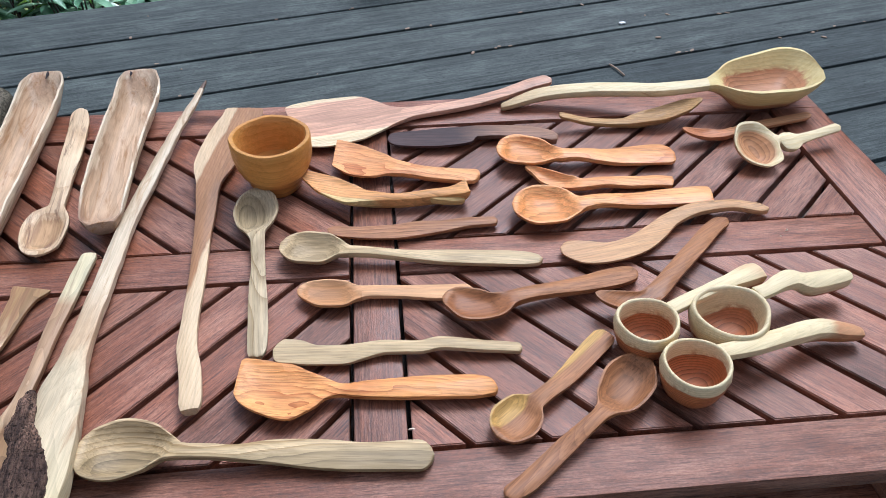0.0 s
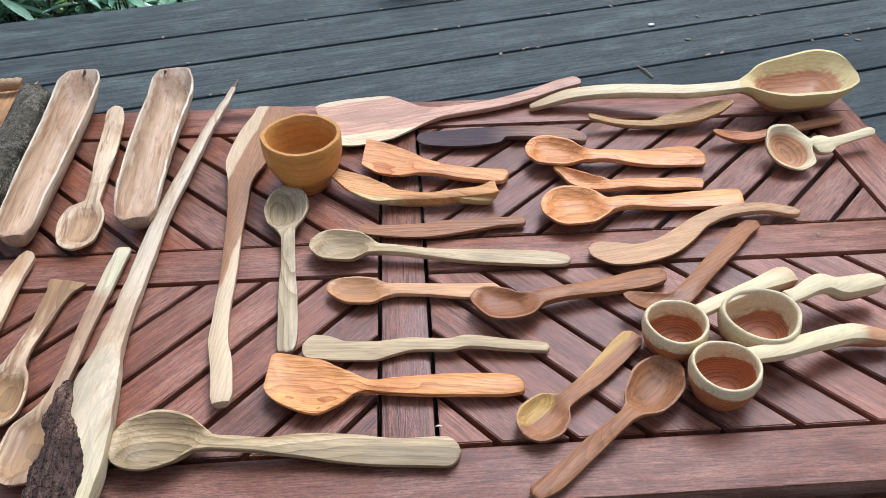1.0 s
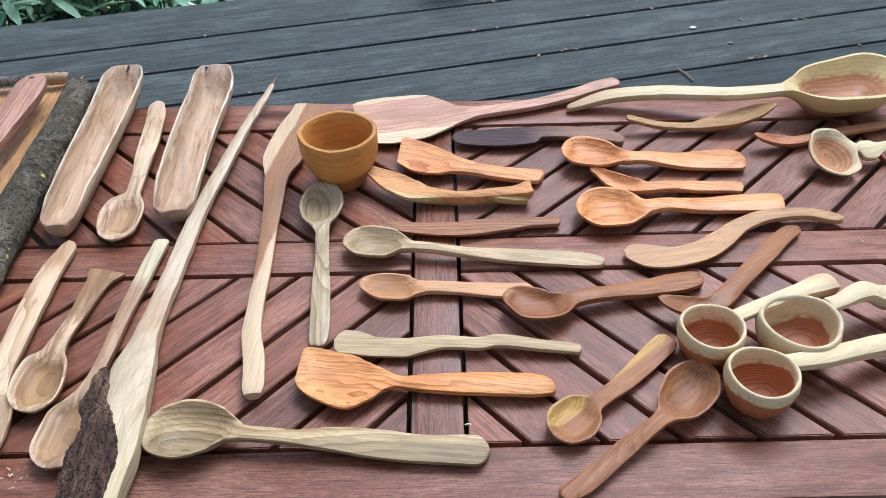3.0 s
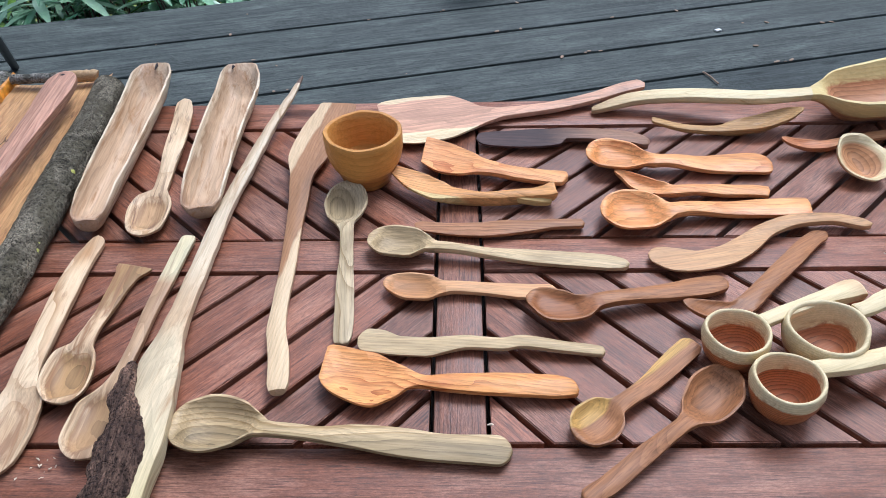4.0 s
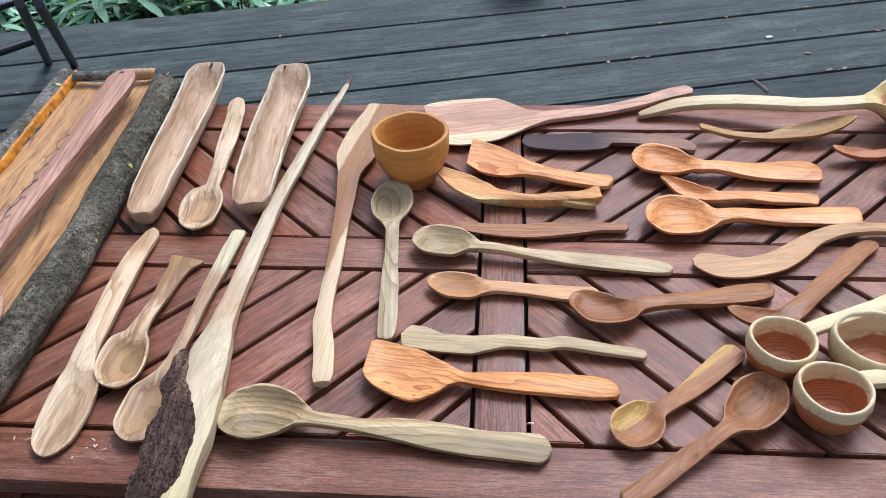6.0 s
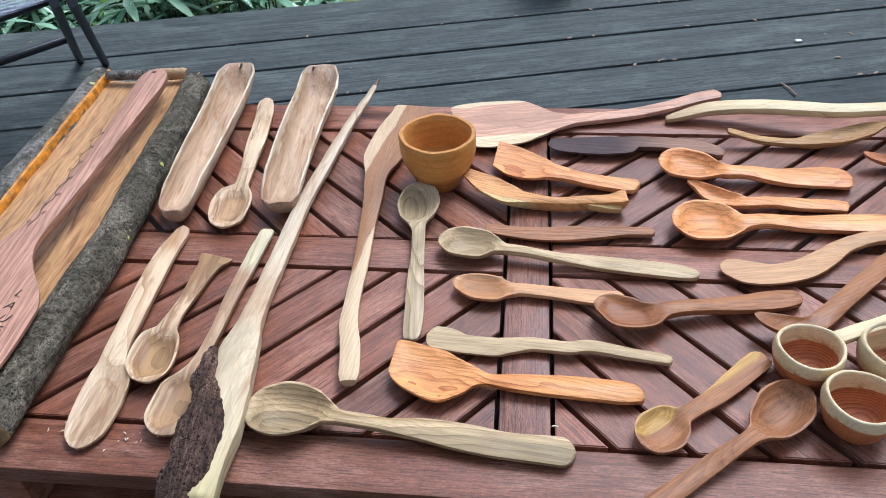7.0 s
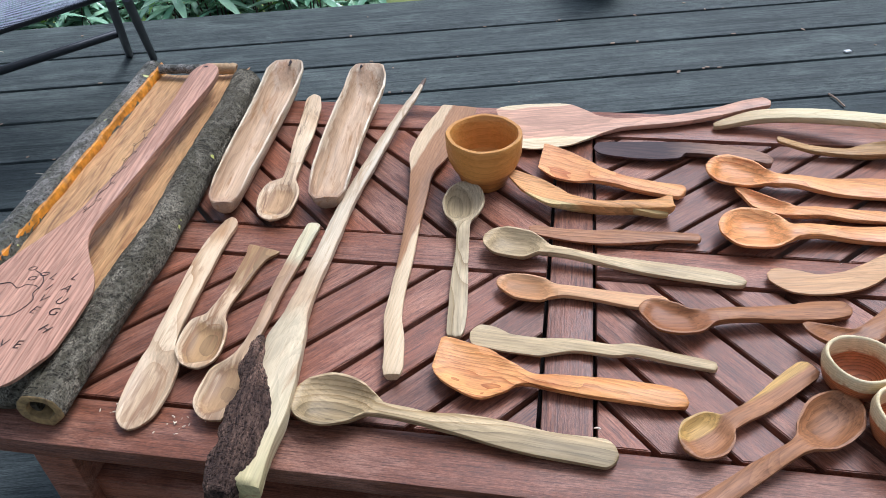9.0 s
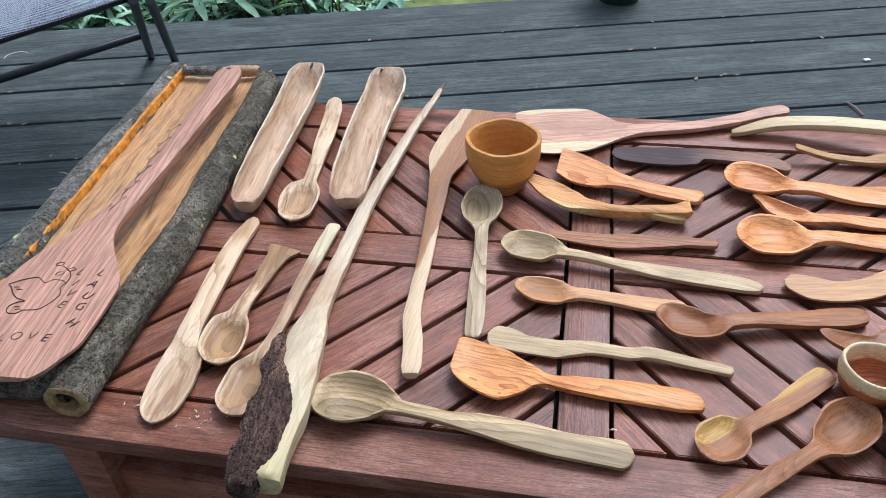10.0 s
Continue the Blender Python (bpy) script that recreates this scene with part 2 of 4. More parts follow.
def tube(points, radius, sides=10):
    """A round tube along points, as a bmesh."""
    pts = [Vector(p) for p in points]
    bm = bmesh.new()
    rings = []
    for i, p in enumerate(pts):
        way = (pts[min(i + 1, len(pts) - 1)] - pts[max(i - 1, 0)]).normalized()
        side = way.orthogonal().normalized() if abs(way.z) > 0.9 else way.cross(Vector((0, 0, 1))).normalized()
        up = side.cross(way)
        r = radius[i] if isinstance(radius, (list, tuple)) else radius
        rings.append([bm.verts.new(p + r * (math.cos(a) * side + math.sin(a) * up)) for a in [2 * math.pi * k / sides for k in range(sides)]])
    for a, b in zip(rings, rings[1:]):
        for k in range(sides):
            bm.faces.new((a[k], a[(k + 1) % sides], b[(k + 1) % sides], b[k]))
    bm.faces.new(rings[0][::-1]), bm.faces.new(rings[-1])
    bmesh.ops.recalc_face_normals(bm, faces=bm.faces)
    return bm


# ---------- the deck ----------
DECK_ANGLE = 14.3
ground = tagged(new("ground", mesh_of("ground", [(-400, -400, -0.5), (400, -400, -0.5), (400, 400, -0.5), (-400, 400, -0.5)], [(0, 1, 2, 3)],
                plain("lawn", (0.16, 0.19, 0.05), 0.95, 0.4, 9.0), 0)), "sunlit rough grass beyond the deck", "ground", kind="structure")
# Unseen backdrop, added to block low sky and darken reflections; tallest on the right.
woods = Graph("far_woods_leaves")
tufts = woods.noise(woods.place, 3.0, 8.0, 0.7)
SKY_BLOCK = woods.done(woods.mix(woods.span(tufts, 0.38, 0.62), (0.012, 0.022, 0.010), (0.055, 0.085, 0.035)), 0.9, tufts, 1.0, 0.3)
verts, faces = [], []
for i in range(61):
    for j in range(9):
        x = -30 + i
        z = -0.6 + (0.40 + 0.75 / (1 + math.exp(1.5 * (4.0 - x)))) * j
        verts.append((x, 8.5 + 0.025 * (x / 3) ** 2 * -1 + 0.9 * noise.noise(Vector((x * 0.4, z * 0.5, 0))), z + (0.9 * noise.noise(Vector((x * 0.7, 3, 1))) if j == 8 else 0)))
faces = [(i * 9 + j, (i + 1) * 9 + j, (i + 1) * 9 + j + 1, i * 9 + j + 1) for i in range(60) for j in range(8)]
backdrop = tagged(new("backdrop", mesh_of("backdrop", verts, faces, SKY_BLOCK, 0)), "unseen dark green backdrop added to block low sky light", "woods", kind="structure")
deck = thing("deck", pose(0, 0, 0, 0, 0, DECK_ANGLE), "weathered grey-green wooden plank deck with dark joints", "deck", kind="structure")
# One near-black sheet under all planks; its colour is the shade in the joints.
sheet_bm = bar(9.0, 6.3, 0.05)
bmesh.ops.translate(sheet_bm, vec=(0, -1.3, -0.06), verts=sheet_bm.verts)
part("joists", sheet_bm, plain("shadowed_joists", (0.02, 0.02, 0.02), 0.9), deck)
edge = 1.588
rows = [(1.588, 1.865)] + [(edge - 0.2035 * (i + 1), edge - 0.2035 * i) for i in range(28)]
for low, high in rows:
    b = bar(9.0, high - low - 0.011, 0.038, 0.005)
    ob = part("plank", b, DECK_WOOD, deck)
    ob.location = (0, (low + high) / 2, random.uniform(-0.001, 0.001))

# ---------- the table ----------
table = thing("outdoor_table", pose(0, 0, TOP), "reddish oiled hardwood table with diagonal slats and dark gaps", "table")
XI, XO, YB, YBO, YF, YFO = 0.585, 0.662, 0.288, 0.362, -0.2545, -0.309
RL, RH, CW = -0.0245, 0.0345, 0.0235
THICK = 0.021


def rail(name, x0, x1, y0, y1):
    along = x1 - x0 > y1 - y0
    ob = part(name, bar(*((x1 - x0, y1 - y0) if along else (y1 - y0, x1 - x0)), THICK, 0.0025), TABLE_WOOD, table)
    ob.matrix_basis = pose((x0 + x1) / 2, (y0 + y1) / 2, 0, 0, 0, 0 if along else 90)


rail("front_rail", -XO, XO, YFO, YF)
rail("back_rail", -XO, XO, YB + 0.002, YBO)
rail("end_rail", XI + 0.002, XO, YF + 0.001, YB + 0.001)
rail("end_rail", -XO, -XI - 0.002, YF + 0.001, YB + 0.001)
rail("long_rail", CW + 0.004, XI - 0.002, RL + 0.003, RH - 0.003)
rail("long_rail", -XI + 0.002, -CW - 0.004, RL + 0.003, RH - 0.003)
rail("cross_rail", -CW, CW, YF + 0.005, YB - 0.004)


def clip(poly, a, b, c):
    """The part of a polygon where a x + b y <= c."""
    out = []
    for p, q in zip(poly, poly[1:] + poly[:1]):
        dp, dq = a * p[0] + b * p[1] - c, a * q[0] + b * q[1] - c
        if dp <= 0:
            out.append(p)
        if dp * dq < 0:
            t = dp / (dp - dq)
            out.append((p[0] + t * (q[0] - p[0]), p[1] + t * (q[1] - p[1])))
    return out


def slats(x0, x1, y0, y1, angle, pitch_x, through_x, through_y, gap=0.0065):
    """Fill a panel with slats whose gaps run at the given angle, pitch_x apart along x, one of them through a point."""
    a = radians(angle)
    way, across = (math.cos(a), math.sin(a)), (-math.sin(a), math.cos(a))
    step = pitch_x * abs(math.sin(a))
    base = through_x * across[0] + through_y * across[1]
    for k in range(-20, 21):
        lo, hi = base + k * step + gap / 2, base + (k + 1) * step - gap / 2
        poly = [(x0, y0), (x1, y0), (x1, y1), (x0, y1)]
        poly = clip(clip(poly, *across, hi), -across[0], -across[1], -lo)
        area = 0.5 * abs(sum(p[0] * q[1] - q[0] * p[1] for p, q in zip(poly, poly[1:] + poly[:1]))) if len(poly) > 2 else 0
        if area < 1.5e-4:
            continue
        cx, cy = sum(p[0] for p in poly) / len(poly), sum(p[1] for p in poly) / len(poly)
        local = [((p[0] - cx) * way[0] + (p[1] - cy) * way[1], (p[0] - cx) * across[0] + (p[1] - cy) * across[1]) for p in poly]
        bm = bmesh.new()
        f = bm.faces.new([bm.verts.new((x, y, 0)) for x, y in local])
        bmesh.ops.recalc_face_normals(bm, faces=[f])
        if f.normal.z < 0:
            f.normal_flip()
        down = bmesh.ops.extrude_face_region(bm, geom=[f])["geom"]
        bmesh.ops.translate(bm, vec=(0, 0, -0.025), verts=[v for v in down if isinstance(v, bmesh.types.BMVert)])
        bmesh.ops.recalc_face_normals(bm, faces=bm.faces)
        bmesh.ops.bevel(bm, geom=[e for e in bm.edges if all(v.co.z > -0.001 for v in e.verts)], offset=0.0010, segments=2, affect="EDGES")
        ob = part("slat", bm, TABLE_WOOD, table)
        ob.matrix_basis = pose(cx, cy, random.uniform(-0.0022, -0.0008), random.uniform(-0.25, 0.25), random.uniform(-0.1, 0.1), angle)


slats(CW + 0.004, XI - 0.003, YF + 0.0055, RL - 0.002, -49.1, 0.0674, 0.0792, -0.2515)
slats(-XI + 0.003, -CW - 0.004, YF + 0.0055, RL - 0.002, 49.1, 0.0672, -0.1489, -0.025)
slats(CW + 0.004, XI - 0.003, RH + 0.002, YB - 0.004, 44.2, 0.0707, 0.1575, 0.0355)
slats(-XI + 0.003, -CW - 0.004, RH + 0.002, YB - 0.004, -44.2, 0.077, -0.144, 0.0355)
# Strips added under the slat gaps, near-black to paint in the gaps' shade.
GAP_SHADE = plain("shaded_underframe", (0.018, 0.010, 0.008), 0.8)
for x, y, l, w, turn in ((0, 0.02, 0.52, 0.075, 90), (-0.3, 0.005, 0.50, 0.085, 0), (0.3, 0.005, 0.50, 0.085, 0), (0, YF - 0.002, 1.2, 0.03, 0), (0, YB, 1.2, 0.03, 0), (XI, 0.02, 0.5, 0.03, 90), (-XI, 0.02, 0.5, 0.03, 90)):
    ob = part("under_rail", bar(l, w, 0.012, 0.001), GAP_SHADE, table)
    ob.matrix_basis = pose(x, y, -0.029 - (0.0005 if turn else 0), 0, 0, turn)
for x in (-0.47, 0.47):
    for y in (-0.285, 0.335):
        leg = part("leg", bar(0.04, 0.045, TOP - THICK - 0.001, 0.003), TABLE_WOOD, table)
        leg.location = (x, y, -THICK - 0.001)
for x, y, l, turn in ((0, 0.318, 0.90, 0), (-0.47, 0.025, 0.5, 90), (0.47, 0.025, 0.5, 90)):
    ob = part("apron", bar(l, 0.02, 0.045, 0.002), TABLE_WOOD, table)
    ob.matrix_basis = pose(x, y, -THICK - 0.016, 0, 0, turn)
ob = part("stretcher", bar(0.90, 0.022, 0.048, 0.002), TABLE_WOOD, table)
ob.location = (0, -0.285, -0.070)
ob = part("batten", bar(1.1, 0.03, 0.012, 0.001), TABLE_WOOD, table)
ob.location = (0, -0.14, -THICK - 0.017)
ob = part("batten", bar(1.1, 0.03, 0.012, 0.001), TABLE_WOOD, table)
ob.location = (0, 0.16, -THICK - 0.017)


# ---------- carved things ----------
def carve(profile, heights, hollow_power=3.8, belly=2.4, rim=4.0, steps=64, wobble=0.35, across=15, grit=0.0):
    """A carved piece along x, in millimetres. profile: rows of (s, offset to the left, half width); heights: rows of (s, top, thickness,
    hollow). Returns the rings of points, in metres, each a closed section, and their s."""
    skewed = any(len(p) > 3 for p in profile)
    profile = [(*p, 0)[:4] for p in profile]
    ps, off, hw, skew = (np.array(c, float) for c in zip(*profile))
    ps = ps + np.arange(len(ps)) * 1e-4
    hs, top, thick, hollow = (np.array(c, float) for c in zip(*heights))
    hs = hs + np.arange(len(hs)) * 1e-4
    length = ps[-1]
    s = length * (0.5 - 0.5 * np.cos(np.pi * np.linspace(0, 1, steps))) * 0.55 + length * np.linspace(0, 1, steps) * 0.45
    o = gentle(ps, off, s)
    w = np.sqrt(np.maximum(gentle(ps, hw**2, s), 0.09))
    z1, th, d = gentle(hs, top, s), gentle(hs, thick, s), np.maximum(gentle(hs, hollow, s), 0)
    end = np.minimum(1, np.minimum(s + 0.6, length - s + 0.6) / 4.0)
    round_end = np.sqrt(1 - (1 - end) ** 2)
    th_end = th * (0.35 + 0.65 * round_end)
    even = np.linspace(0, length, 120)
    flow = np.convolve(np.pad(gentle(ps, off, even), 12, mode="reflect", reflect_type="odd"), np.hanning(25) / np.hanning(25).sum(), "valid")
    slope = np.interp(s, even, np.arctan(np.gradient(flow, even)))
    shear = gentle(ps, skew, s)
    us = np.sin(np.linspace(-np.pi / 2, np.pi / 2, across))
    rings = []
    for i in range(steps):
        ring = []
        is_bowl = min(1.0, d[i] / 3.0)
        r = rim * is_bowl + 0.55 * th_end[i] * (1 - is_bowl)
        r = min(r, 0.8 * th_end[i])
        for u in us:
            g = max(0.0, 1 - (abs(u) / 0.9) ** hollow_power)
            crown = (0.10 + 0.06 * (1 - is_bowl)) * th_end[i] * u * u * (1 - 0.75 * is_bowl)
            ring.append((u, z1[i] - (th[i] - th_end[i]) * 0.3 - d[i] * g - crown))
        k = belly * is_bowl + 4.5 * (1 - is_bowl)
        for u in us[::-1]:
            zb = z1[i] - (th[i] + th_end[i]) / 2
            ring.append((u * 0.985, zb + (z1[i] - r - zb) * abs(u) ** k))
        pts = []
        for u, z in ring:
            x = s[i] + shear[i] * u if skewed else s[i] - math.sin(slope[i]) * u * w[i]
            y = o[i] + (u * w[i] if skewed else math.cos(slope[i]) * u * w[i])
            n = noise.noise_vector(Vector((x * 0.045 + profile[1][2], y * 0.07, z * 0.07)))
            if grit:
                n = n + grit / wobble * noise.noise_vector(Vector((x * 0.09, y * 0.22, z * 0.22))) + 0.5 * grit / wobble * noise.noise_vector(Vector((x * 0.25, y * 0.6, z * 0.6)))
            pts.append(Vector((x, y + wobble * n.y, z + wobble * n.z)) / 1000)
        rings.append(pts)
    low = min(p.z for ring in rings for p in ring)
    for ring in rings:
        for p in ring:
            p.z -= low - 0.0004
    return rings, s


def skin(name, rings, material, caps=(True, True), smooth=48):
    n = len(rings[0])
    verts = [p for ring in rings for p in ring]
    faces = [(a * n + k, a * n + (k + 1) % n, (a + 1) * n + (k + 1) % n, (a + 1) * n + k) for a in range(len(rings) - 1) for k in range(n)]
    if caps[0]:
        faces.append(tuple(range(n))[::-1])
    if caps[1]:
        faces.append(tuple((len(rings) - 1) * n + k for k in range(n)))
    faces = [f[::-1] for f in faces]
    return mesh_of(name, verts, faces, material, smooth)


def tool(name, at, angle, profile, heights, split, woods, label, category, head="bowl", tail="handle", lift=0.0, tilt=(0, 0), group="", handle_material=None, **how):
    """A carved tool lying on the table: its head up to split (mm), then its handle."""
    ob = thing(name, pose(at[0], at[1], TOP + lift, tilt[0], tilt[1], angle), label, category, group)
    material = woods
    if isinstance(woods, dict):
        material, handle_material = woods["material"], woods["handle_material"]
    rings, s = carve(profile, heights, **how)
    cut = int(np.searchsorted(s, split))
    piece(head, skin(head, rings[: cut + 1], material, (True, False)), ob)
    piece(tail, skin(tail, rings[cut:], handle_material or material, (False, True)), ob)
    return ob


def spoon_heights(length, neck, rim, depth, mid, end, handle=9.0):
    """Heights of a spoon: rim of the bowl, its depth, the top of the handle in the middle and at its end, the handle's thickness."""
    belly = depth + 3.5
    return [(0, rim * 0.97, 4.5, 0), (neck * 0.07, rim, 6.0, 0.8), (neck * 0.2, rim, 3.8 + depth * 0.7, depth * 0.7), (neck * 0.45, rim, belly, depth), (neck * 0.66, rim, belly, depth * 0.92), (neck * 0.8, rim, 3.8 + depth * 0.75, depth * 0.5),
            (neck * 0.95, rim * 1.0, handle * 1.15, 0.3), (neck * 1.08, rim * 1.02, handle * 1.1, 0), ((neck + length) / 2, mid, handle, 0), (length, end, handle * 0.95, 0)]


def flat_heights(length, neck, top, blade, handle, mid=None, end=None, dish=0.6):
    return [(0, top, blade * 0.6, 0), (neck * 0.3, top, blade, dish), (neck * 0.75, top + 1, blade + 1, dish), (neck, top + 2, handle, 0),
            ((neck + length) / 2, mid or handle, handle, 0), (length, end or handle, handle * 0.9, 0)]


ASH = ((0.62, 0.455, 0.245), (0.34, 0.22, 0.092))
OLIVE = ((0.88, 0.425, 0.155), (0.46, 0.125, 0.032))
OAK = ((0.40, 0.172, 0.064), (0.16, 0.057, 0.019))
SPALT = ((0.78, 0.58, 0.355), (0.44, 0.245, 0.11))
CREAM = ((0.78, 0.63, 0.36), (0.64, 0.47, 0.22))
DARK_STREAK = (0.16, 0.08, 0.045)


def wood_of(name, pair, seed, **how):
    return carved_wood(name, pair[0], pair[1], seed=seed, **how)


def shaded_hollow_woods(name, pair, seed, inside, level, **how):
    """Wood for a handle, and for a bowl whose hollow below level (mm) is coloured darker, for end grain and for
    painted-in shade.
    """
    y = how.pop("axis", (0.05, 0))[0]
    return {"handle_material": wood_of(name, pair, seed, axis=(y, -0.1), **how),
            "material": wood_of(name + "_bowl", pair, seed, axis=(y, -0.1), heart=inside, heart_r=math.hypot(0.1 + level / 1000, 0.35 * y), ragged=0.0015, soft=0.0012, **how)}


# long pale spoons
tool("wooden_spoon", (-0.251, -0.242), -4.3, [(0, 0, 0), (13, 0, 23.3), (35, 2, 30), (58, 4, 24), (75, 4, 11.5), (88, 1, 6), (125, 0, 6.3), (170, 3, 12), (208, 1, 14), (236, -1, 13.2), (284, 0, 14.5), (296, 0, 0)],
     spoon_heights(296, 86, 24, 17, 15, 13, 11), 84, wood_of("pale_ash", ASH, 1, pitch=0.005, contrast=0.9, axis=(0.06, -0.08), heart=(0.42, 0.30, 0.15), heart_r=0.112, ragged=0.004),
     "large pale ash cooking spoon with a deep bowl", "spoon")
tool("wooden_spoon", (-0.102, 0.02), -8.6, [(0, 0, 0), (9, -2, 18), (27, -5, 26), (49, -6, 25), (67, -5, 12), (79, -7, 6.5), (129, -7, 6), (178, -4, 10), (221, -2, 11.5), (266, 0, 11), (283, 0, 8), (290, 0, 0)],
     spoon_heights(290, 78, 20, 13, 13, 11, 10), 76, shaded_hollow_woods("pale_ash", ASH, 2, (0.46, 0.33, 0.17), 16.5, pitch=0.0035, contrast=0.5, axis=(0.03, 0)),
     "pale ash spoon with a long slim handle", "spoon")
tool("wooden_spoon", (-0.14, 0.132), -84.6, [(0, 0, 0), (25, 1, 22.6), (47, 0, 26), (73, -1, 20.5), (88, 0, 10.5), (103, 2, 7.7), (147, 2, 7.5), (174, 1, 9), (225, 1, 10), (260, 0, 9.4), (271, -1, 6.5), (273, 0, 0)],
     spoon_heights(273, 96, 18, 10, 12, 10, 9), 92, shaded_hollow_woods("grey_ash", ((0.56, 0.43, 0.25), (0.29, 0.195, 0.09)), 3, (0.40, 0.295, 0.155), 15, pitch=0.004, contrast=0.8, axis=(0.03, 0)),
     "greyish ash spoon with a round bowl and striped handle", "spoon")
tool("wooden_spreader", (-0.1, -0.131), -4.8, [(0, 0, 0), (8, -1, 14.5), (20, -2, 15.2), (42, -7, 12.2), (69, -7, 12), (85, -3, 10), (109, 2, 8), (140, 1, 7.1), (161, 6, 7.3), (199, 3, 6.2), (237, 1, 5.4), (240, 0, 0)],
     flat_heights(240, 82, 8, 5, 9, 12, 9), 84, wood_of("pale_ash", ASH, 4, pitch=0.003, contrast=0.45, axis=(0.10, -0.10)),
     "pale ash butter spreader with a wavy handle", "spreader", "blade")
# cherry and brown tools of the middle rows
tool("wooden_spoon", (-0.081, -0.052), -4.0, [(0, 0, 0), (10, -1, 13), (31, -5, 20), (48, -6, 19), (63, -4, 10.5), (73, -3, 8), (108, -2, 8.2), (149, -3, 10.5), (176, -1, 9.8), (184, 0, 0)],
     spoon_heights(184, 68, 15, 7, 13, 12, 9), 66, shaded_hollow_woods("smooth_cherry", ((0.66, 0.37, 0.175), (0.56, 0.28, 0.12)), 5, (0.60, 0.29, 0.115), 13, pitch=0.006, contrast=0.3, axis=(0.02, 0)),
     "small smooth cherry spoon with a shallow bowl", "spoon")
tool("wooden_butter_knife", (-0.052, 0.053), -1.0, [(0, 0, 0), (8, -4, 8), (40, -10, 10.5), (78, -12, 12.5), (101, -9, 13), (131, -5, 10), (168, 1, 7.5), (194, 1, 6.5), (198, 0, 0)],
     flat_heights(198, 100, 8, 6, 9), 102, wood_of("walnut_brown", ((0.42, 0.195, 0.085), (0.20, 0.078, 0.028)), 6, pitch=0.004, contrast=0.8, streak=0.6),
     "plain brown wooden butter knife", "knife", "blade")
tool("wooden_spatula", (-0.087, 0.152), -13.3, [(0, 0, 0), (17, -9, 10.8), (46, -23, 18), (69, -31, 18.5), (88, -30, 11.5), (125, -26, 6.8), (164, -14, 8.2), (191, -6, 9), (210, 0, 14)],
     [(0, 24, 4, 0), (30, 22, 8, 2), (60, 20, 11, 3), (90, 18, 16, 0.5), (130, 18, 18, 0), (180, 19, 18, 0), (204, 22, 18, 1), (210, 25, 20, 3)], 92,
     wood_of("yellow_and_orange", ((0.72, 0.54, 0.23), (0.58, 0.38, 0.13)), 7, pitch=0.005, contrast=0.8, heart=(0.80, 0.38, 0.125), heart_r=0.027, axis=(0.012, 0.014), flow=0.012, ragged=0.003),
     "orange and yellow carved spatula with a forked handle end", "spatula", "blade")
tool("wooden_spatula", (-0.046, 0.207), -18.8, [(0, 0, 29, -7), (3, -1, 31, -7), (31, -10, 34, -4), (66, -16, 26, -2), (84, -15, 16, -1), (117, -13, 11.5, -2), (152, -9, 12.5, -2), (187, -3, 13, -1), (194, 0, 0, 0)],
     flat_heights(194, 88, 16, 5, 12, 14, 13, 2.5), 84, wood_of("olive_orange", OLIVE, 8.4, run=0.4, swirl=0.8, flow=0.014, pitch=0.007, contrast=0.9, axis=(0.045, -0.05), warp=3.5),
     "orange olive-wood spatula with swirling grain", "spatula", "blade")
tool("wooden_butter_knife", (0.024, 0.238), -5.6, [(0, 0, 0), (9, 3, 15), (42, 5, 20), (80, 9, 22.5), (104, 14, 21), (117, 23, 14), (150, 24, 13.5), (185, 21, 15), (213, 15, 13), (226, 5, 8), (229, 0, 0)],
     flat_heights(229, 116, 9, 7, 12), 122, carved_wood("dark_stained_wood", (0.075, 0.040, 0.034), (0.022, 0.014, 0.015), 0.006, 0.5, 9, streak=0.5, rough=0.55, zones=((0.100, 0.165, (0.34, 0.18, 0.105), 0.95),)),
     "dark stained knife fading to a brown handle", "knife", "blade")
tool("wooden_spatula", (-0.106, 0.287), 13.3, [(0, 0, 52, -2), (6, 0, 58, 0), (46, -3, 65, 5), (92, -6, 60, 12), (122, -12, 40, 8), (143, -14, 23, 1), (172, -16, 12.5, 0), (232, -18, 10.5, 0), (306, -11, 11), (370, 1, 13), (388, 2, 12.5), (394, 0, 0)],
     flat_heights(394, 146, 14, 6, 12, 18, 24), 142, wood_of("pink_cherry", ((0.78, 0.63, 0.38), (0.66, 0.46, 0.24)), 10, pitch=0.009, contrast=0.45, flow=0.024, heart=(0.66, 0.37, 0.235), heart_r=0.046, axis=(-0.006, 0.0), slant=0.03, warp=4.0, ragged=0.012),
     "broad pinkish cherry spatula with a long round handle", "spatula", "blade")
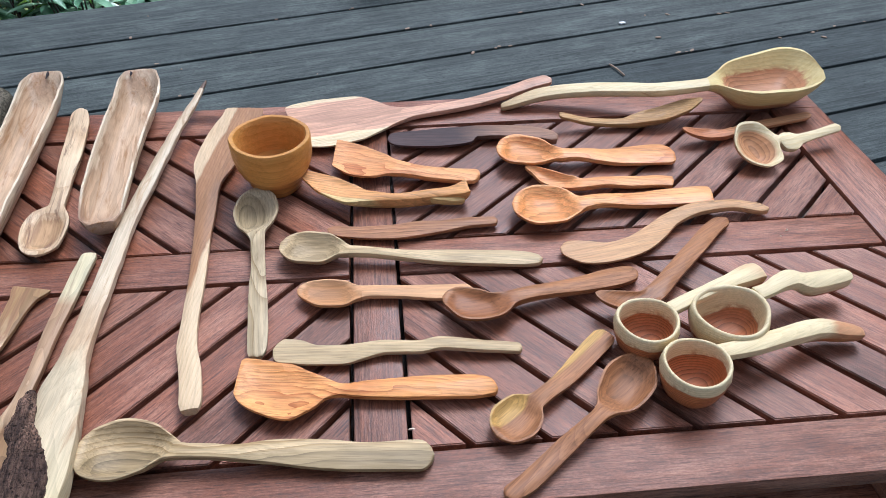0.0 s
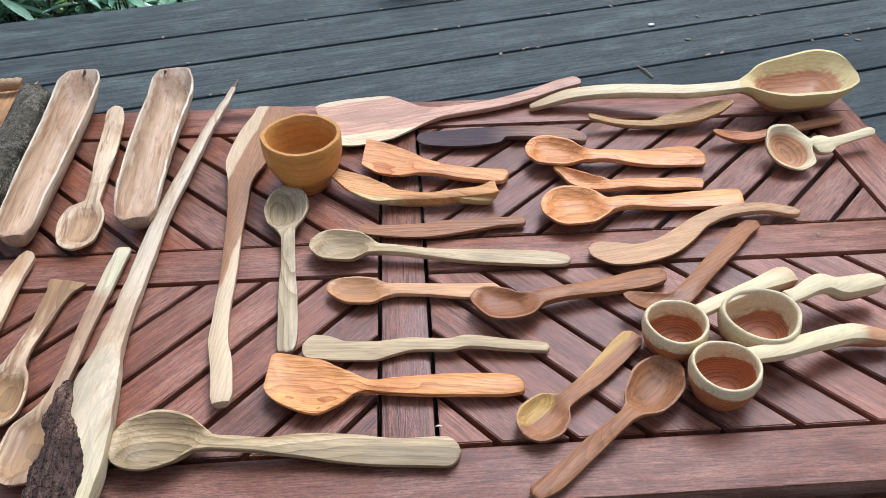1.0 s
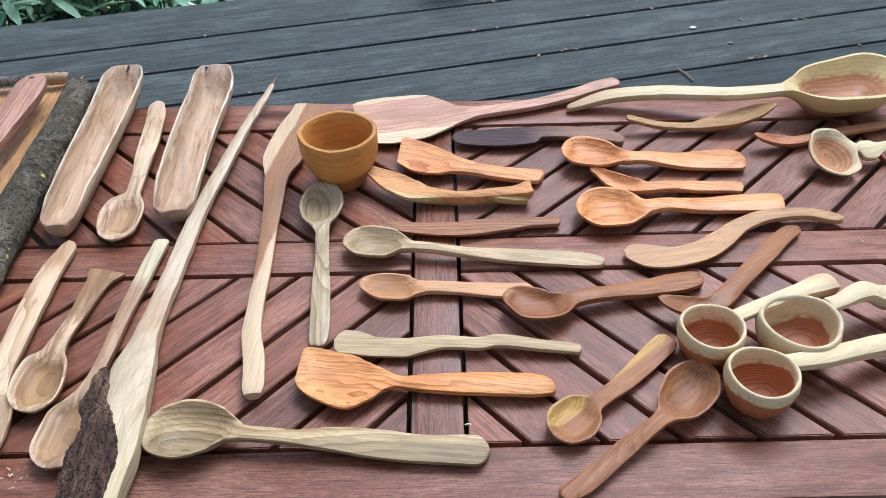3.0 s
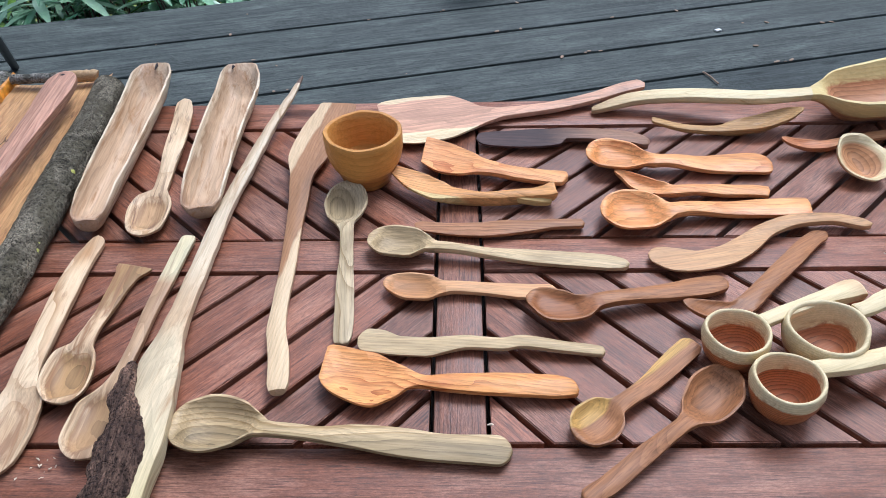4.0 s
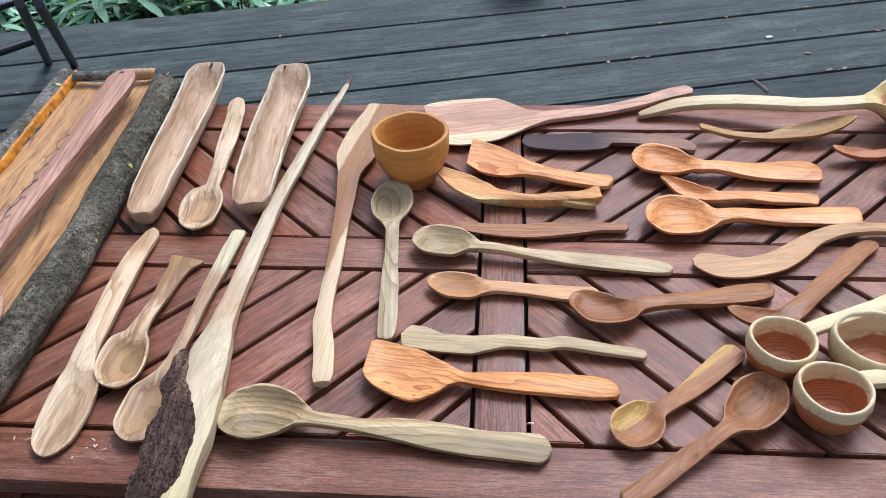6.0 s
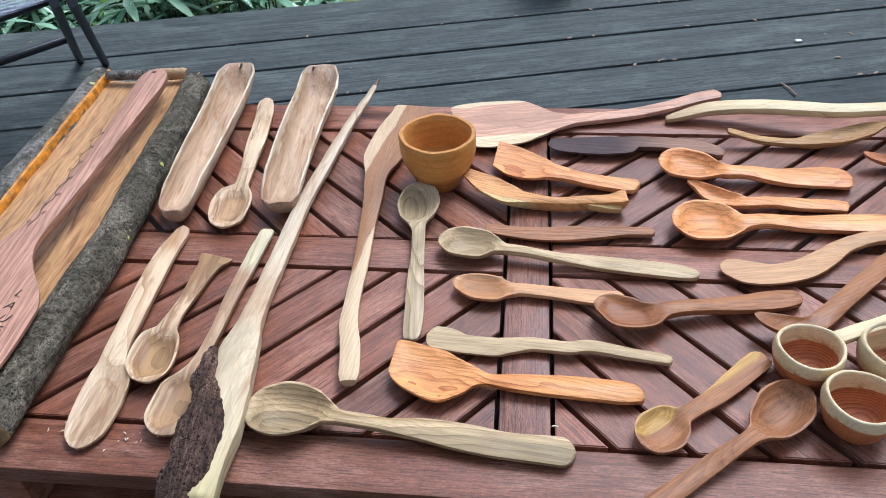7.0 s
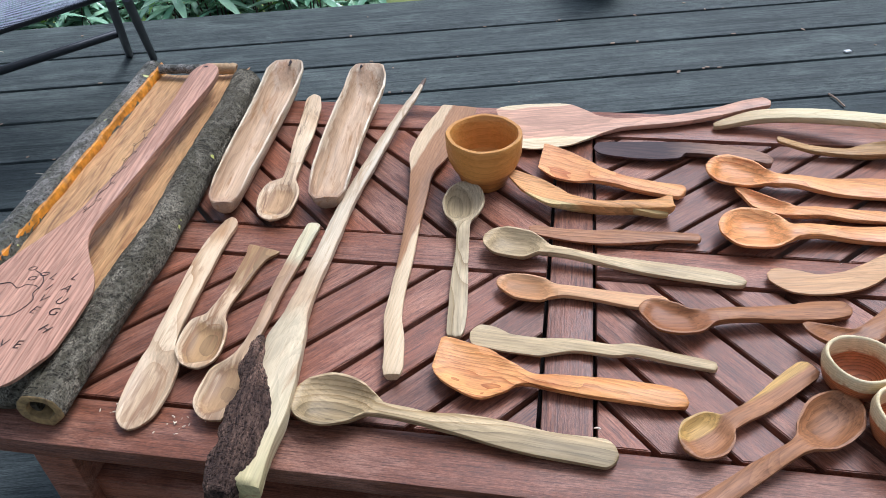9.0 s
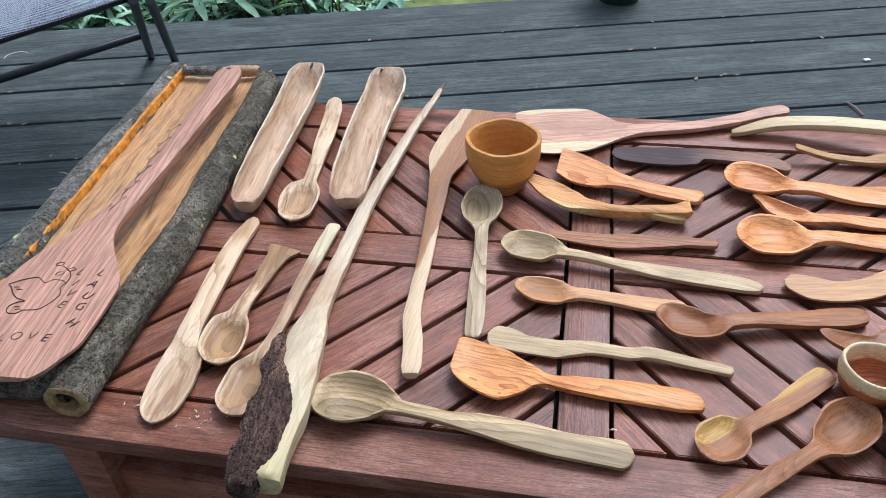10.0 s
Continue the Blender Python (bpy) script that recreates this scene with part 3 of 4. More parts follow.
tool("wooden_spatula", (-0.128, -0.168), -7.7, [(0, 0, 19, -1), (4, -2, 23.5, -1), (23, -9, 29.5, -2), (48, -14, 31.5, -5), (68, -12, 21.5, -5), (87, -9, 8.8), (97, -9, 6), (120, -7, 9), (166, -2, 12), (212, 2, 12.6), (230, 3, 9.6), (238, 0, 0)],
     [(0, 16, 5, 0), (20, 15, 7, 3), (48, 15, 9, 4), (75, 15, 9, 2), (92, 15, 11, 0), (160, 14, 12, 0), (238, 12, 11, 0)], 92,
     wood_of("olive_orange", ((0.80, 0.36, 0.11), (0.36, 0.085, 0.018)), 11, pitch=0.0042, contrast=0.75, axis=(0.055, -0.05), warp=3.5, run=0.5, swirl=0.7, streak=0.45, flow=0.016, scallop=0.7, rough=0.42),
     "orange spatula with bold wavy grain and rounded corners", "spatula", "blade")
forked = next(o for o in bpy.data.objects if o.get("label", "").startswith("orange and yellow carved"))
rings, s = carve([(0, 0, 4), (12, -1, 6), (38, -2, 7), (45, -2, 6)], [(0, 16, 12, 0), (38, 12, 11, 0), (45, 12, 10, 0)], steps=24)
prong = piece("prong", skin("prong", rings, wood_of("yellow_sapwood", ((0.72, 0.48, 0.18), (0.56, 0.33, 0.10)), 71, pitch=0.004)), forked, "yellow sapwood prong")
prong.matrix_basis = pose(0.162, -0.0175, 0.0015, 0, 0, 13)
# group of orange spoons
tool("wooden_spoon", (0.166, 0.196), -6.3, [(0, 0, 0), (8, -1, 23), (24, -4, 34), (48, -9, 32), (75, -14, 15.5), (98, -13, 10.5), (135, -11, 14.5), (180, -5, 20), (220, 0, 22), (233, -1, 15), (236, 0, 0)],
     spoon_heights(236, 90, 21, 13, 14, 13, 11), 86, shaded_hollow_woods("olive_orange", OLIVE, 12, (0.78, 0.33, 0.105), 17.5, run=0.4, swirl=0.8, flow=0.014, pitch=0.006, contrast=0.8, warp=3.0, axis=(0.02, 0), scallop=0.45, rough=0.42),
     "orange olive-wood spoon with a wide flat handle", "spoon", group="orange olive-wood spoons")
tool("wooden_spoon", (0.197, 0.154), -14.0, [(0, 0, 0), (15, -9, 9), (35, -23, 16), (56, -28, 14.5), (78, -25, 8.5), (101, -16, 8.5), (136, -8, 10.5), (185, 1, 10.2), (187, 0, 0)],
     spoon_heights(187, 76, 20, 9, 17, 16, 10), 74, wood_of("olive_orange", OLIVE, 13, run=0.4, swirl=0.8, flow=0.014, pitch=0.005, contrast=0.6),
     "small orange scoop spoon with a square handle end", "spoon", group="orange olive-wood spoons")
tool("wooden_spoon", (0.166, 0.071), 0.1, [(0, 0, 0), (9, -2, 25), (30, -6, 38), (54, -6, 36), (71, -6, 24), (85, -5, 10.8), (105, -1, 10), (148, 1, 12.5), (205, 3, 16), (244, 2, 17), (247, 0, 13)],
     spoon_heights(247, 84, 21, 14, 15, 16, 12), 82, shaded_hollow_woods("olive_orange", OLIVE, 14, (0.78, 0.33, 0.105), 17.5, run=0.4, swirl=0.8, flow=0.014, pitch=0.006, contrast=0.8, warp=3.0, axis=(0.02, 0), scallop=0.45, rough=0.42),
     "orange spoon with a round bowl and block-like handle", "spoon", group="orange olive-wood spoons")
tool("wooden_spreader", (0.208, -0.007), 10.5, [(0, 0, 0), (6, -3, 12.6), (26, -15, 19), (55, -22, 15.5), (78, -20, 14.8), (116, -4, 13), (147, 12, 10), (185, 19, 9.2), (226, 17, 8), (256, 6, 8.4), (269, 0, 0)],
     flat_heights(269, 110, 9, 6, 11, 16, 10), 118, wood_of("tan_spreader_wood", ((0.60, 0.345, 0.16), (0.44, 0.22, 0.09)), 15, pitch=0.008, contrast=0.4, stain=(0.08, 0.05, 0.035), stain_amount=0.0),
     "tan wooden spreader with a bent handle and dark knot", "spreader", "blade")
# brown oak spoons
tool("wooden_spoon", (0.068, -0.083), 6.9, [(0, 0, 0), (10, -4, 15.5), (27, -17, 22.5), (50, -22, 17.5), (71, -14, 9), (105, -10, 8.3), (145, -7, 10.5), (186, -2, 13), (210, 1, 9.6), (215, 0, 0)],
     spoon_heights(215, 72, 21, 8, 17, 14, 12), 72, shaded_hollow_woods("brown_oak", OAK, 16, (0.33, 0.125, 0.042), 18, pitch=0.0026, contrast=0.6, warp=3.0, axis=(0.02, 0), streak=0.5),
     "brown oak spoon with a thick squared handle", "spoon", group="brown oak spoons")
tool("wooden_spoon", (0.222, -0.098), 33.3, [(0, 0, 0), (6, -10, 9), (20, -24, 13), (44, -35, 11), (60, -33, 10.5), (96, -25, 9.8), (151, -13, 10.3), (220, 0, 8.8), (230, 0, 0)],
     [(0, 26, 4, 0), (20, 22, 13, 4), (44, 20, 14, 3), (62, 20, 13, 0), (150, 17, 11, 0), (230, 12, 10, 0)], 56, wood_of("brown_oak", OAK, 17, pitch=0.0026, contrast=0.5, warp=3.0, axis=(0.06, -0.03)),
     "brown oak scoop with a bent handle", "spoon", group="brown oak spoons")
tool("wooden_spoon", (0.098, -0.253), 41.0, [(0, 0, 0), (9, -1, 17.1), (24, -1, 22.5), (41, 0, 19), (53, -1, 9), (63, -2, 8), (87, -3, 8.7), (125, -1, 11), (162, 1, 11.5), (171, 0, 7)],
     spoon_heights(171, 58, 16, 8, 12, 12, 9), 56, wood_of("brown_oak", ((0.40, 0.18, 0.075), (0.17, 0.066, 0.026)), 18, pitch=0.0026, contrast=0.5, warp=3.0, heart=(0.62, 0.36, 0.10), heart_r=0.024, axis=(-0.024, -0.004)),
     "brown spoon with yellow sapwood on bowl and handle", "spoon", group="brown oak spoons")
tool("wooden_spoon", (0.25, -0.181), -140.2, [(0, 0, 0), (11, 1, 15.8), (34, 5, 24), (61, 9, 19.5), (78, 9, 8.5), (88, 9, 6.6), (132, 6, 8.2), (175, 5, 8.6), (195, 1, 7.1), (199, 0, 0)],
     spoon_heights(199, 84, 20, 11, 14, 11, 10), 82, shaded_hollow_woods("brown_oak", ((0.38, 0.165, 0.066), (0.16, 0.06, 0.022)), 19, (0.34, 0.145, 0.056), 17, pitch=0.0026, contrast=0.6, warp=3.0, axis=(0.02, 0), streak=0.5),
     "brown oak spoon with an egg-shaped bowl", "spoon", group="brown oak spoons")
# far edge of the table
tool("wooden_spoon", (0.265, 0.264), 1.6, [(0, 0, 4), (4, -1, 6.5), (53, -7, 7), (91, -9, 8), (108, -9, 12), (141, -8, 16.5), (176, -3, 14.5), (198, 0, 7), (205, 0, 0)],
     [(0, 23, 6, 0), (50, 13, 9, 0), (90, 11, 10, 0), (108, 14, 14, 1), (140, 18, 16, 4), (180, 26, 12, 3), (205, 34, 5, 0)], 100, wood_of("yellow_brown", ((0.50, 0.29, 0.11), (0.30, 0.145, 0.045)), 20, pitch=0.003, contrast=0.8, scallop=1.2),
     "slim yellow-brown spoon with a notched upturned tip", "spoon")
tool("wooden_spoon", (0.424, 0.214), 10.7, [(0, 0, 0), (11, -6, 9), (36, -11, 12), (58, -11, 9), (81, -8, 7), (133, -5, 8), (195, -2, 7.5), (204, 0, 5), (206, 0, 0)],
     [(0, 24, 4, 0), (30, 17, 10, 4), (60, 14, 11, 0), (130, 15, 9, 0), (206, 15, 8, 0)], 58, wood_of("reddish_brown", ((0.52, 0.21, 0.085), (0.33, 0.11, 0.04)), 21, pitch=0.003, zones=((0.055, 0.075, (0.56, 0.29, 0.13), 0.8),)),
     "slim reddish-brown eating spoon", "spoon")
tool("wooden_scoop", (0.474, 0.158), 13.5, [(0, 0, 0), (8, 0, 23), (28, 2, 37), (50, 3, 32), (61, 4, 12), (66, 4, 5), (74, 0, 13), (84, -2, 14), (98, -1, 7.5), (130, 1, 6), (158, 3, 6.5), (164, 3, 0)],
     [(0, 24, 5, 0), (10, 25, 12, 5), (30, 26, 22, 15), (50, 26, 15, 6), (64, 25, 9, 0), (80, 25, 15, 0), (98, 24, 10, 0), (164, 27, 9, 0)], 66,
     wood_of("cream_and_heart", CREAM, 22, heart=(0.58, 0.27, 0.11), heart_r=0.1185, axis=(0.002, -0.1), pitch=0.003, contrast=0.8, ragged=0.001, flow=0.003, streak=0.15), "small cream scoop with a red heart and notched handle", "scoop", rim=4.0, lift=0.004, tilt=(22, 0), handle_material=wood_of("cream_sapwood", CREAM, 22, pitch=0.004, streak=0.15))
tool("wooden_ladle", (0.1924, 0.32), 0.0, [(0, 0, 5, 0), (10, 2, 8, 0), (62, 11, 13, 0), (125, 3, 13.5, 0), (171, -9, 13.5, 0), (232, -24, 12, 0), (289, -26, 11, 2), (305, -26, 20, 4), (330, -24, 46, 9), (366, -21, 61, 20), (412, -13, 69, 25), (440, -14, 59, 20), (455, -20, 36, 10), (461, -25, 0, 0)],
     [(0, 13, 10, 0), (62, 27, 14, 0), (125, 36, 15, 0), (232, 46, 15, 0), (289, 51, 14, 0), (308, 54, 22, 6), (345, 58, 50, 38), (410, 60, 54, 42), (446, 60, 34, 18), (458, 60, 14, 3), (461, 60, 9, 0)], 292,
     wood_of("cream_sapwood", ((0.76, 0.62, 0.36), (0.62, 0.45, 0.20)), 23, pitch=0.009, contrast=0.4, streak=0.2, stain=(0.34, 0.17, 0.06), stain_amount=-0.1, zones=((0.11, 0.02, (0.52, 0.30, 0.14), 0.6),)), "large cream ladle scoop with a red heartwood bowl", "ladle", tail="bowl", head="handle", rim=6.0, hollow_power=3.4, belly=2.6,
     handle_material=wood_of("cream_and_heart", ((0.74, 0.59, 0.27), (0.64, 0.47, 0.18)), 23, heart=(0.60, 0.29, 0.14), heart_r=0.137, axis=(0.010, -0.1), pitch=0.006, contrast=0.8, ragged=0.004, streak=0.15, edge=(0.44, 0.17, 0.07)))
# long upright tools
tool("wooden_spatula", (-0.176, 0.337), -89.0, [(0, 0, 24), (5, 0, 27), (76, -15, 29), (138, -24, 27), (188, -27, 15), (243, -23, 11.5), (309, -20, 9), (366, -17, 8.6), (417, -16, 8), (456, -14, 9.2), (492, -6, 10), (526, -1, 10), (537, 0, 7.5)],
     flat_heights(537, 205, 15, 7, 14, 15, 14), 210, wood_of("brown_and_cream", ((0.70, 0.51, 0.30), (0.56, 0.37, 0.19)), 24, streak=0.22, heart=(0.42, 0.21, 0.095), heart_r=0.024, axis=(-0.013, 0.012), slant=0.16, pitch=0.004, contrast=0.6),
     "long two-tone brown and cream stirring paddle", "paddle", "blade")
# spalted group
tool("wooden_spoon", (-0.369, 0.028), 96.7, [(0, 0, 0), (14, -2, 20.5), (52, -1, 26), (82, -1, 19), (95, -6, 9), (138, -7, 9.5), (204, -7, 13), (278, -5, 13), (315, -1, 10.5), (326, 0, 0)],
     spoon_heights(326, 93, 18, 9, 22, 22, 12), 91, wood_of("spalted", SPALT, 25, heart=(0.54, 0.33, 0.16), heart_r=0.1095, axis=(0.0, -0.1), ragged=0.005, run=0.3, swirl=0.6, warp=4.0, streak=0.22, edge=(0.26, 0.13, 0.065), pitch=0.006, contrast=0.75, stain=DARK_STREAK, stain_amount=0.32), "spalted pale spoon with dark streaks", "spoon", group="spalted carved pieces")
tool("wooden_scoop", (-0.394, -0.29), 94.4, [(0, 0, 0), (20, -1, 19.5), (53, -2, 22.5), (77, -2, 21), (101, 4, 13.2), (129, 6, 12), (173, 6, 12.3), (231, 6, 13), (276, 4, 12), (312, -1, 9), (323, 0, 0)],
     [(0, 10, 4, 0), (20, 12, 8, 3), (60, 14, 11, 6), (82, 16, 13, 5), (98, 17, 14, 0), (200, 17, 14, 0), (323, 14, 11, 0)], 94, wood_of("spalted", SPALT, 26, heart=(0.58, 0.37, 0.20), heart_r=0.1065, axis=(0.0, -0.1), ragged=0.005, run=0.3, swirl=0.6, warp=4.0, streak=0.22, edge=(0.26, 0.13, 0.065), pitch=0.006, contrast=0.75, stain=(0.36, 0.19, 0.09), stain_amount=0.3), "spalted long scoop with an open front", "scoop", group="spalted carved pieces", hollow_power=4)
tool("wooden_spoon", (-0.356, -0.217), 90.1, [(0, 0, 0), (11, 3, 18.5), (32, 10, 24.5), (60, 13, 21), (74, 11, 11), (101, 10, 8), (144, 9, 10.2), (180, 6, 14), (193, 3, 20), (197, 2, 21)],
     spoon_heights(197, 76, 21, 12, 15, 14, 9), 74, wood_of("spalted", SPALT, 27, heart=(0.44, 0.26, 0.11), heart_r=0.1130, axis=(0.0, -0.1), ragged=0.005, run=0.3, swirl=0.6, warp=4.0, streak=0.22, edge=(0.24, 0.12, 0.06), pitch=0.005, contrast=0.75, stain=(0.30, 0.15, 0.07), stain_amount=0.3), "spalted spoon with a flared forked handle end", "spoon", group="spalted carved pieces")
tool("wooden_spoon", (-0.31, -0.273), 90.2, [(0, 0, 0), (7, 8, 13), (27, 12, 23), (53, 12, 22), (70, 9, 13), (100, 7, 6.5), (134, 6, 6.3), (177, 7, 7.2), (219, 5, 8.2), (267, 3, 8.6), (298, 1, 8.4), (303, 1, 6.5)],
     spoon_heights(303, 84, 20, 10, 18, 18, 11), 82, wood_of("spalted", SPALT, 28, heart=(0.50, 0.30, 0.14), heart_r=0.1120, axis=(0.0, -0.1), ragged=0.005, run=0.3, swirl=0.6, warp=4.0, streak=0.22, edge=(0.24, 0.12, 0.06), pitch=0.005, contrast=0.75, stain=(0.26, 0.14, 0.08), stain_amount=0.15, zones=((0.085, 0.13, (0.50, 0.31, 0.17), 0.8), (0.215, 0.245, (0.80, 0.68, 0.40), 0.95))), "spalted spoon with a brown mottled handle and cream end", "spoon", group="spalted carved pieces")
for at, angle, seed, prof in (((-0.4665, 0.42), -84.5, 29, [(0, 0, 12), (4, 0, 19), (14, 0, 25), (40, 1, 30), (136, 3, 28), (230, 1, 26), (308, -1, 23.5), (368, -2, 20), (384, -1, 13)]),
                              ((-0.334, 0.415), -84.7, 30, [(0, 3, 12), (4, 3, 19), (14, 3, 25), (66, 6, 31), (165, 0, 29.5), (238, -3, 28), (300, -4, 26.5), (343, -4, 23), (355, -2, 16)])):
    L = prof[-1][0]
    ob = thing("wooden_trough", pose(at[0], at[1], TOP, 0, 0, angle), "long pale spalted trough with brown stains", "trough", "spalted carved pieces")
    rings, s = carve(prof, [(0, 45, 12, 0), (14, 45, 26, 7), (60, 44, 42, 31), (L * 0.5, 42, 40, 31), (L - 45, 37, 35, 25), (L - 14, 32, 26, 12), (L - 4, 31, 22, 3), (L, 31, 20, 0)], hollow_power=5.5, belly=2.8, rim=6.0, steps=72, wobble=0.8)
    piece("trough_body", skin("trough_body", rings, wood_of("spalted", ((0.80, 0.67, 0.47), (0.56, 0.36, 0.19)), seed, pitch=0.009, contrast=0.4, streak=0.2, flow=0.016, stain=(0.34, 0.18, 0.075), stain_amount=0.38, heart=(0.64, 0.44, 0.27), heart_r=0.0285, axis=(0.008, 0.012), warp=5.0, ragged=0.010, run=0.3, swirl=0.6, edge=(0.27, 0.14, 0.06), zones=((0.05, 0.0, (0.42, 0.23, 0.12), 0.7), (L / 1000 - 0.04, L / 1000 - 0.005, (0.36, 0.21, 0.13), 0.7)))), ob)
    l = 0.024 if seed == 29 else 0.013
    crack = part("crack", tube([(-l / 2, 0, 0), (0, 0.001, 0.0006), (l / 2, 0, 0)], [0.0006, 0.0022, 0.0008], 6), BURNT, ob, "dark split in the end grain")
    crack.matrix_basis = pose(0.012, 0.004 if seed == 29 else -0.009, 0.0425, 0, 0, 4)
# the root-ended staff
STAFF = pose(-0.24, 0.412, TOP + 0.001, 0, 0, -91.6)
staff = thing("carved_staff", STAFF, "long tapered cream staff with rough bark at its thick end", "staff")
rings, s = carve([(0, 0, 0), (54, -5, 4.6), (148, -17, 6.6), (252, -25, 8), (348, -31, 9), (430, -29, 10), (498, -28, 10.4), (545, -25, 12), (586, -21, 18), (625, -15, 20), (659, -8, 19), (691, -2, 16), (723, -1, 14.5), (758, 2, 15)],
                 [(0, 22, 5, 0), (148, 20, 12, 0), (348, 18, 16, 0), (498, 20, 19, 0), (586, 30, 29, 0), (660, 36, 35, 0), (758, 32, 31, 0)], steps=110, wobble=1.0)
staff_wood = wood_of("staff_wood", ((0.68, 0.545, 0.365), (0.46, 0.29, 0.145)), 31, pitch=0.009, contrast=0.35, streak=0.25, stain=(0.40, 0.235, 0.11), stain_amount=0.22, warp=3.0, flow=0.014, zones=((0.44, 0.51, (0.60, 0.40, 0.22), 0.7), (0.545, 0.575, (0.70, 0.555, 0.345), 0.95), (0.65, 0.76, (0.46, 0.39, 0.12), 0.6)))
cut = int(np.searchsorted(s, 26))
piece("shaft", skin("shaft", rings[cut:], staff_wood, (False, True)), staff)
piece("tip", skin("tip", rings[: cut + 1], wood_of("dark_tip", ((0.20, 0.12, 0.08), (0.10, 0.06, 0.04)), 32), (True, False)), staff, "dark weathered tip")
rings, s = carve([(0, 1, 2), (6, 2, 4), (18, 2, 7), (40, 2, 10), (52, 5, 11), (77, 13, 14), (97, 13, 20), (125, 12, 20), (147, 8, 18), (172, 4, 12), (176, 4, 10)], [(0, 32, 12, 0), (25, 39, 34, 0), (80, 42, 40, 0), (130, 40, 38, 0), (176, 33, 30, 0)], steps=150, across=45, wobble=1.5, grit=2.1)
bark = piece("bark", skin("bark", rings, BARK_DARK, smooth=60), staff, "rough dark brown bark")
bark.matrix_basis = STAFF.inverted() @ pose(-0.301, -0.182, TOP + 0.001, 0, 0, -82.9)


CUP_SECTION = [(0.0, 0.001), (0.38, 0.001), (0.62, 0.06), (0.86, 0.26), (0.98, 0.50), (1.03, 0.74), (1.0, 0.94), (0.985, 0.985), (0.95, 1.0), (0.90, 0.985), (0.88, 0.93), (0.87, 0.72), (0.82, 0.48), (0.66, 0.28), (0.42, 0.20), (0.0, 0.18)]
BOWL_SECTION = [(0.0, 0.001), (0.56, 0.001), (0.61, 0.012), (0.66, 0.10), (0.71, 0.195), (0.715, 0.21), (0.83, 0.33), (0.93, 0.49), (0.985, 0.68), (1.0, 0.88), (0.995, 0.975), (0.975, 1.0), (0.89, 1.0), (0.87, 0.985), (0.85, 0.88), (0.80, 0.62), (0.74, 0.44), (0.715, 0.40), (0.62, 0.385), (0.0, 0.375)]


def cup(name, at, radius, height, turn, profile, heights, material, label, point=0.0, group="", at_handle=None, wide=1.0, section=CUP_SECTION, facets=0, handle_material=None, lip=0.0):
    """A round cup with a wall, and a long handle from its rim. point: how far the rim draws out towards the handle; facets: knife flats round it."""
    ob = thing(name, pose(at[0], at[1], TOP, 0, 0, turn), label, "cup", group)
    sides = 72 if facets else 48
    verts, faces = [], []
    for j, (r, z) in enumerate(section):
        for k in range(sides):
            a = 2 * math.pi * k / sides
            out = 1 + point * max(0.0, math.cos(a)) ** 3 + (0.022 * math.sin(3 * a + radius * 900) if profile else 0.013 * math.cos(4 * a + 0.6))
            if facets:
                third = (a + 0.45 * z + 0.07 * math.sin(2 * a)) % (2 * math.pi / facets) - math.pi / facets
                out *= 0.76 + 0.24 * math.cos(math.pi / facets) / math.cos(third)
            n = noise.noise(Vector((2 * math.cos(a), 2 * math.sin(a), 4 * z + 50 * radius))) * 0.0009
            rr = radius * r * out + n
            verts.append((wide * rr * math.cos(a), rr * math.sin(a), height * z * (1 + lip * math.cos(a - 2.2) * z) + (n if z > 0.3 else 0)))
    for j in range(len(section) - 1):
        for k in range(sides):
            faces.append((j * sides + k, j * sides + (k + 1) % sides, (j + 1) * sides + (k + 1) % sides, (j + 1) * sides + k))
    piece("cup_bowl", mesh_of("cup_bowl", verts, faces, material, 42 if facets else 60), ob)
    if profile:
        rings, s = carve(profile, heights)
        hx, hy, hturn = at_handle
        local = pose(at[0], at[1], TOP, 0, 0, turn).inverted() @ pose(hx, hy, TOP, 0, 0, hturn)
        lift = heights[0][1] / 1000 - max(p.z for p in rings[0])
        piece("handle", skin("handle", [[local @ (p + Vector((0, 0, lift))) for p in ring] for ring in rings], handle_material or material), ob)
    return ob


def cup_wood(seed, r, zones=(), contrast=1.25):
    return wood_of("cream_and_red", ((0.76, 0.61, 0.35), (0.64, 0.49, 0.25)), seed, heart=(0.52, 0.175, 0.06), heart_r=0.1 + r, axis=(0.015, -0.1), slant=-0.12, pitch=0.0024, contrast=contrast, warp=1.2, ragged=0.003, streak=0.22, edge=(0.36, 0.12, 0.04), flow=0.002, soft=0.0008, zones=zones)


cup("handled_cup", (0.2565, -0.155), 0.0300, 0.040, 26, [(0, 0, 7), (37, 1, 7), (78, 1, 8), (116, 2, 11.5), (127, 0, 11)], [(0, 39, 12, 0), (60, 38, 14, 0), (127, 34, 22, 0)], cup_wood(41, 0.026, ((0.125, 0.145, (0.60, 0.27, 0.13), 0.5),)), "small cream cup with a red inside and straight handle", 0.03, "handled cups", (0.283, -0.1405, 24.5), handle_material=cup_wood(45, 0.024, ((0.125, 0.145, (0.60, 0.27, 0.13), 0.35),), 0.35))
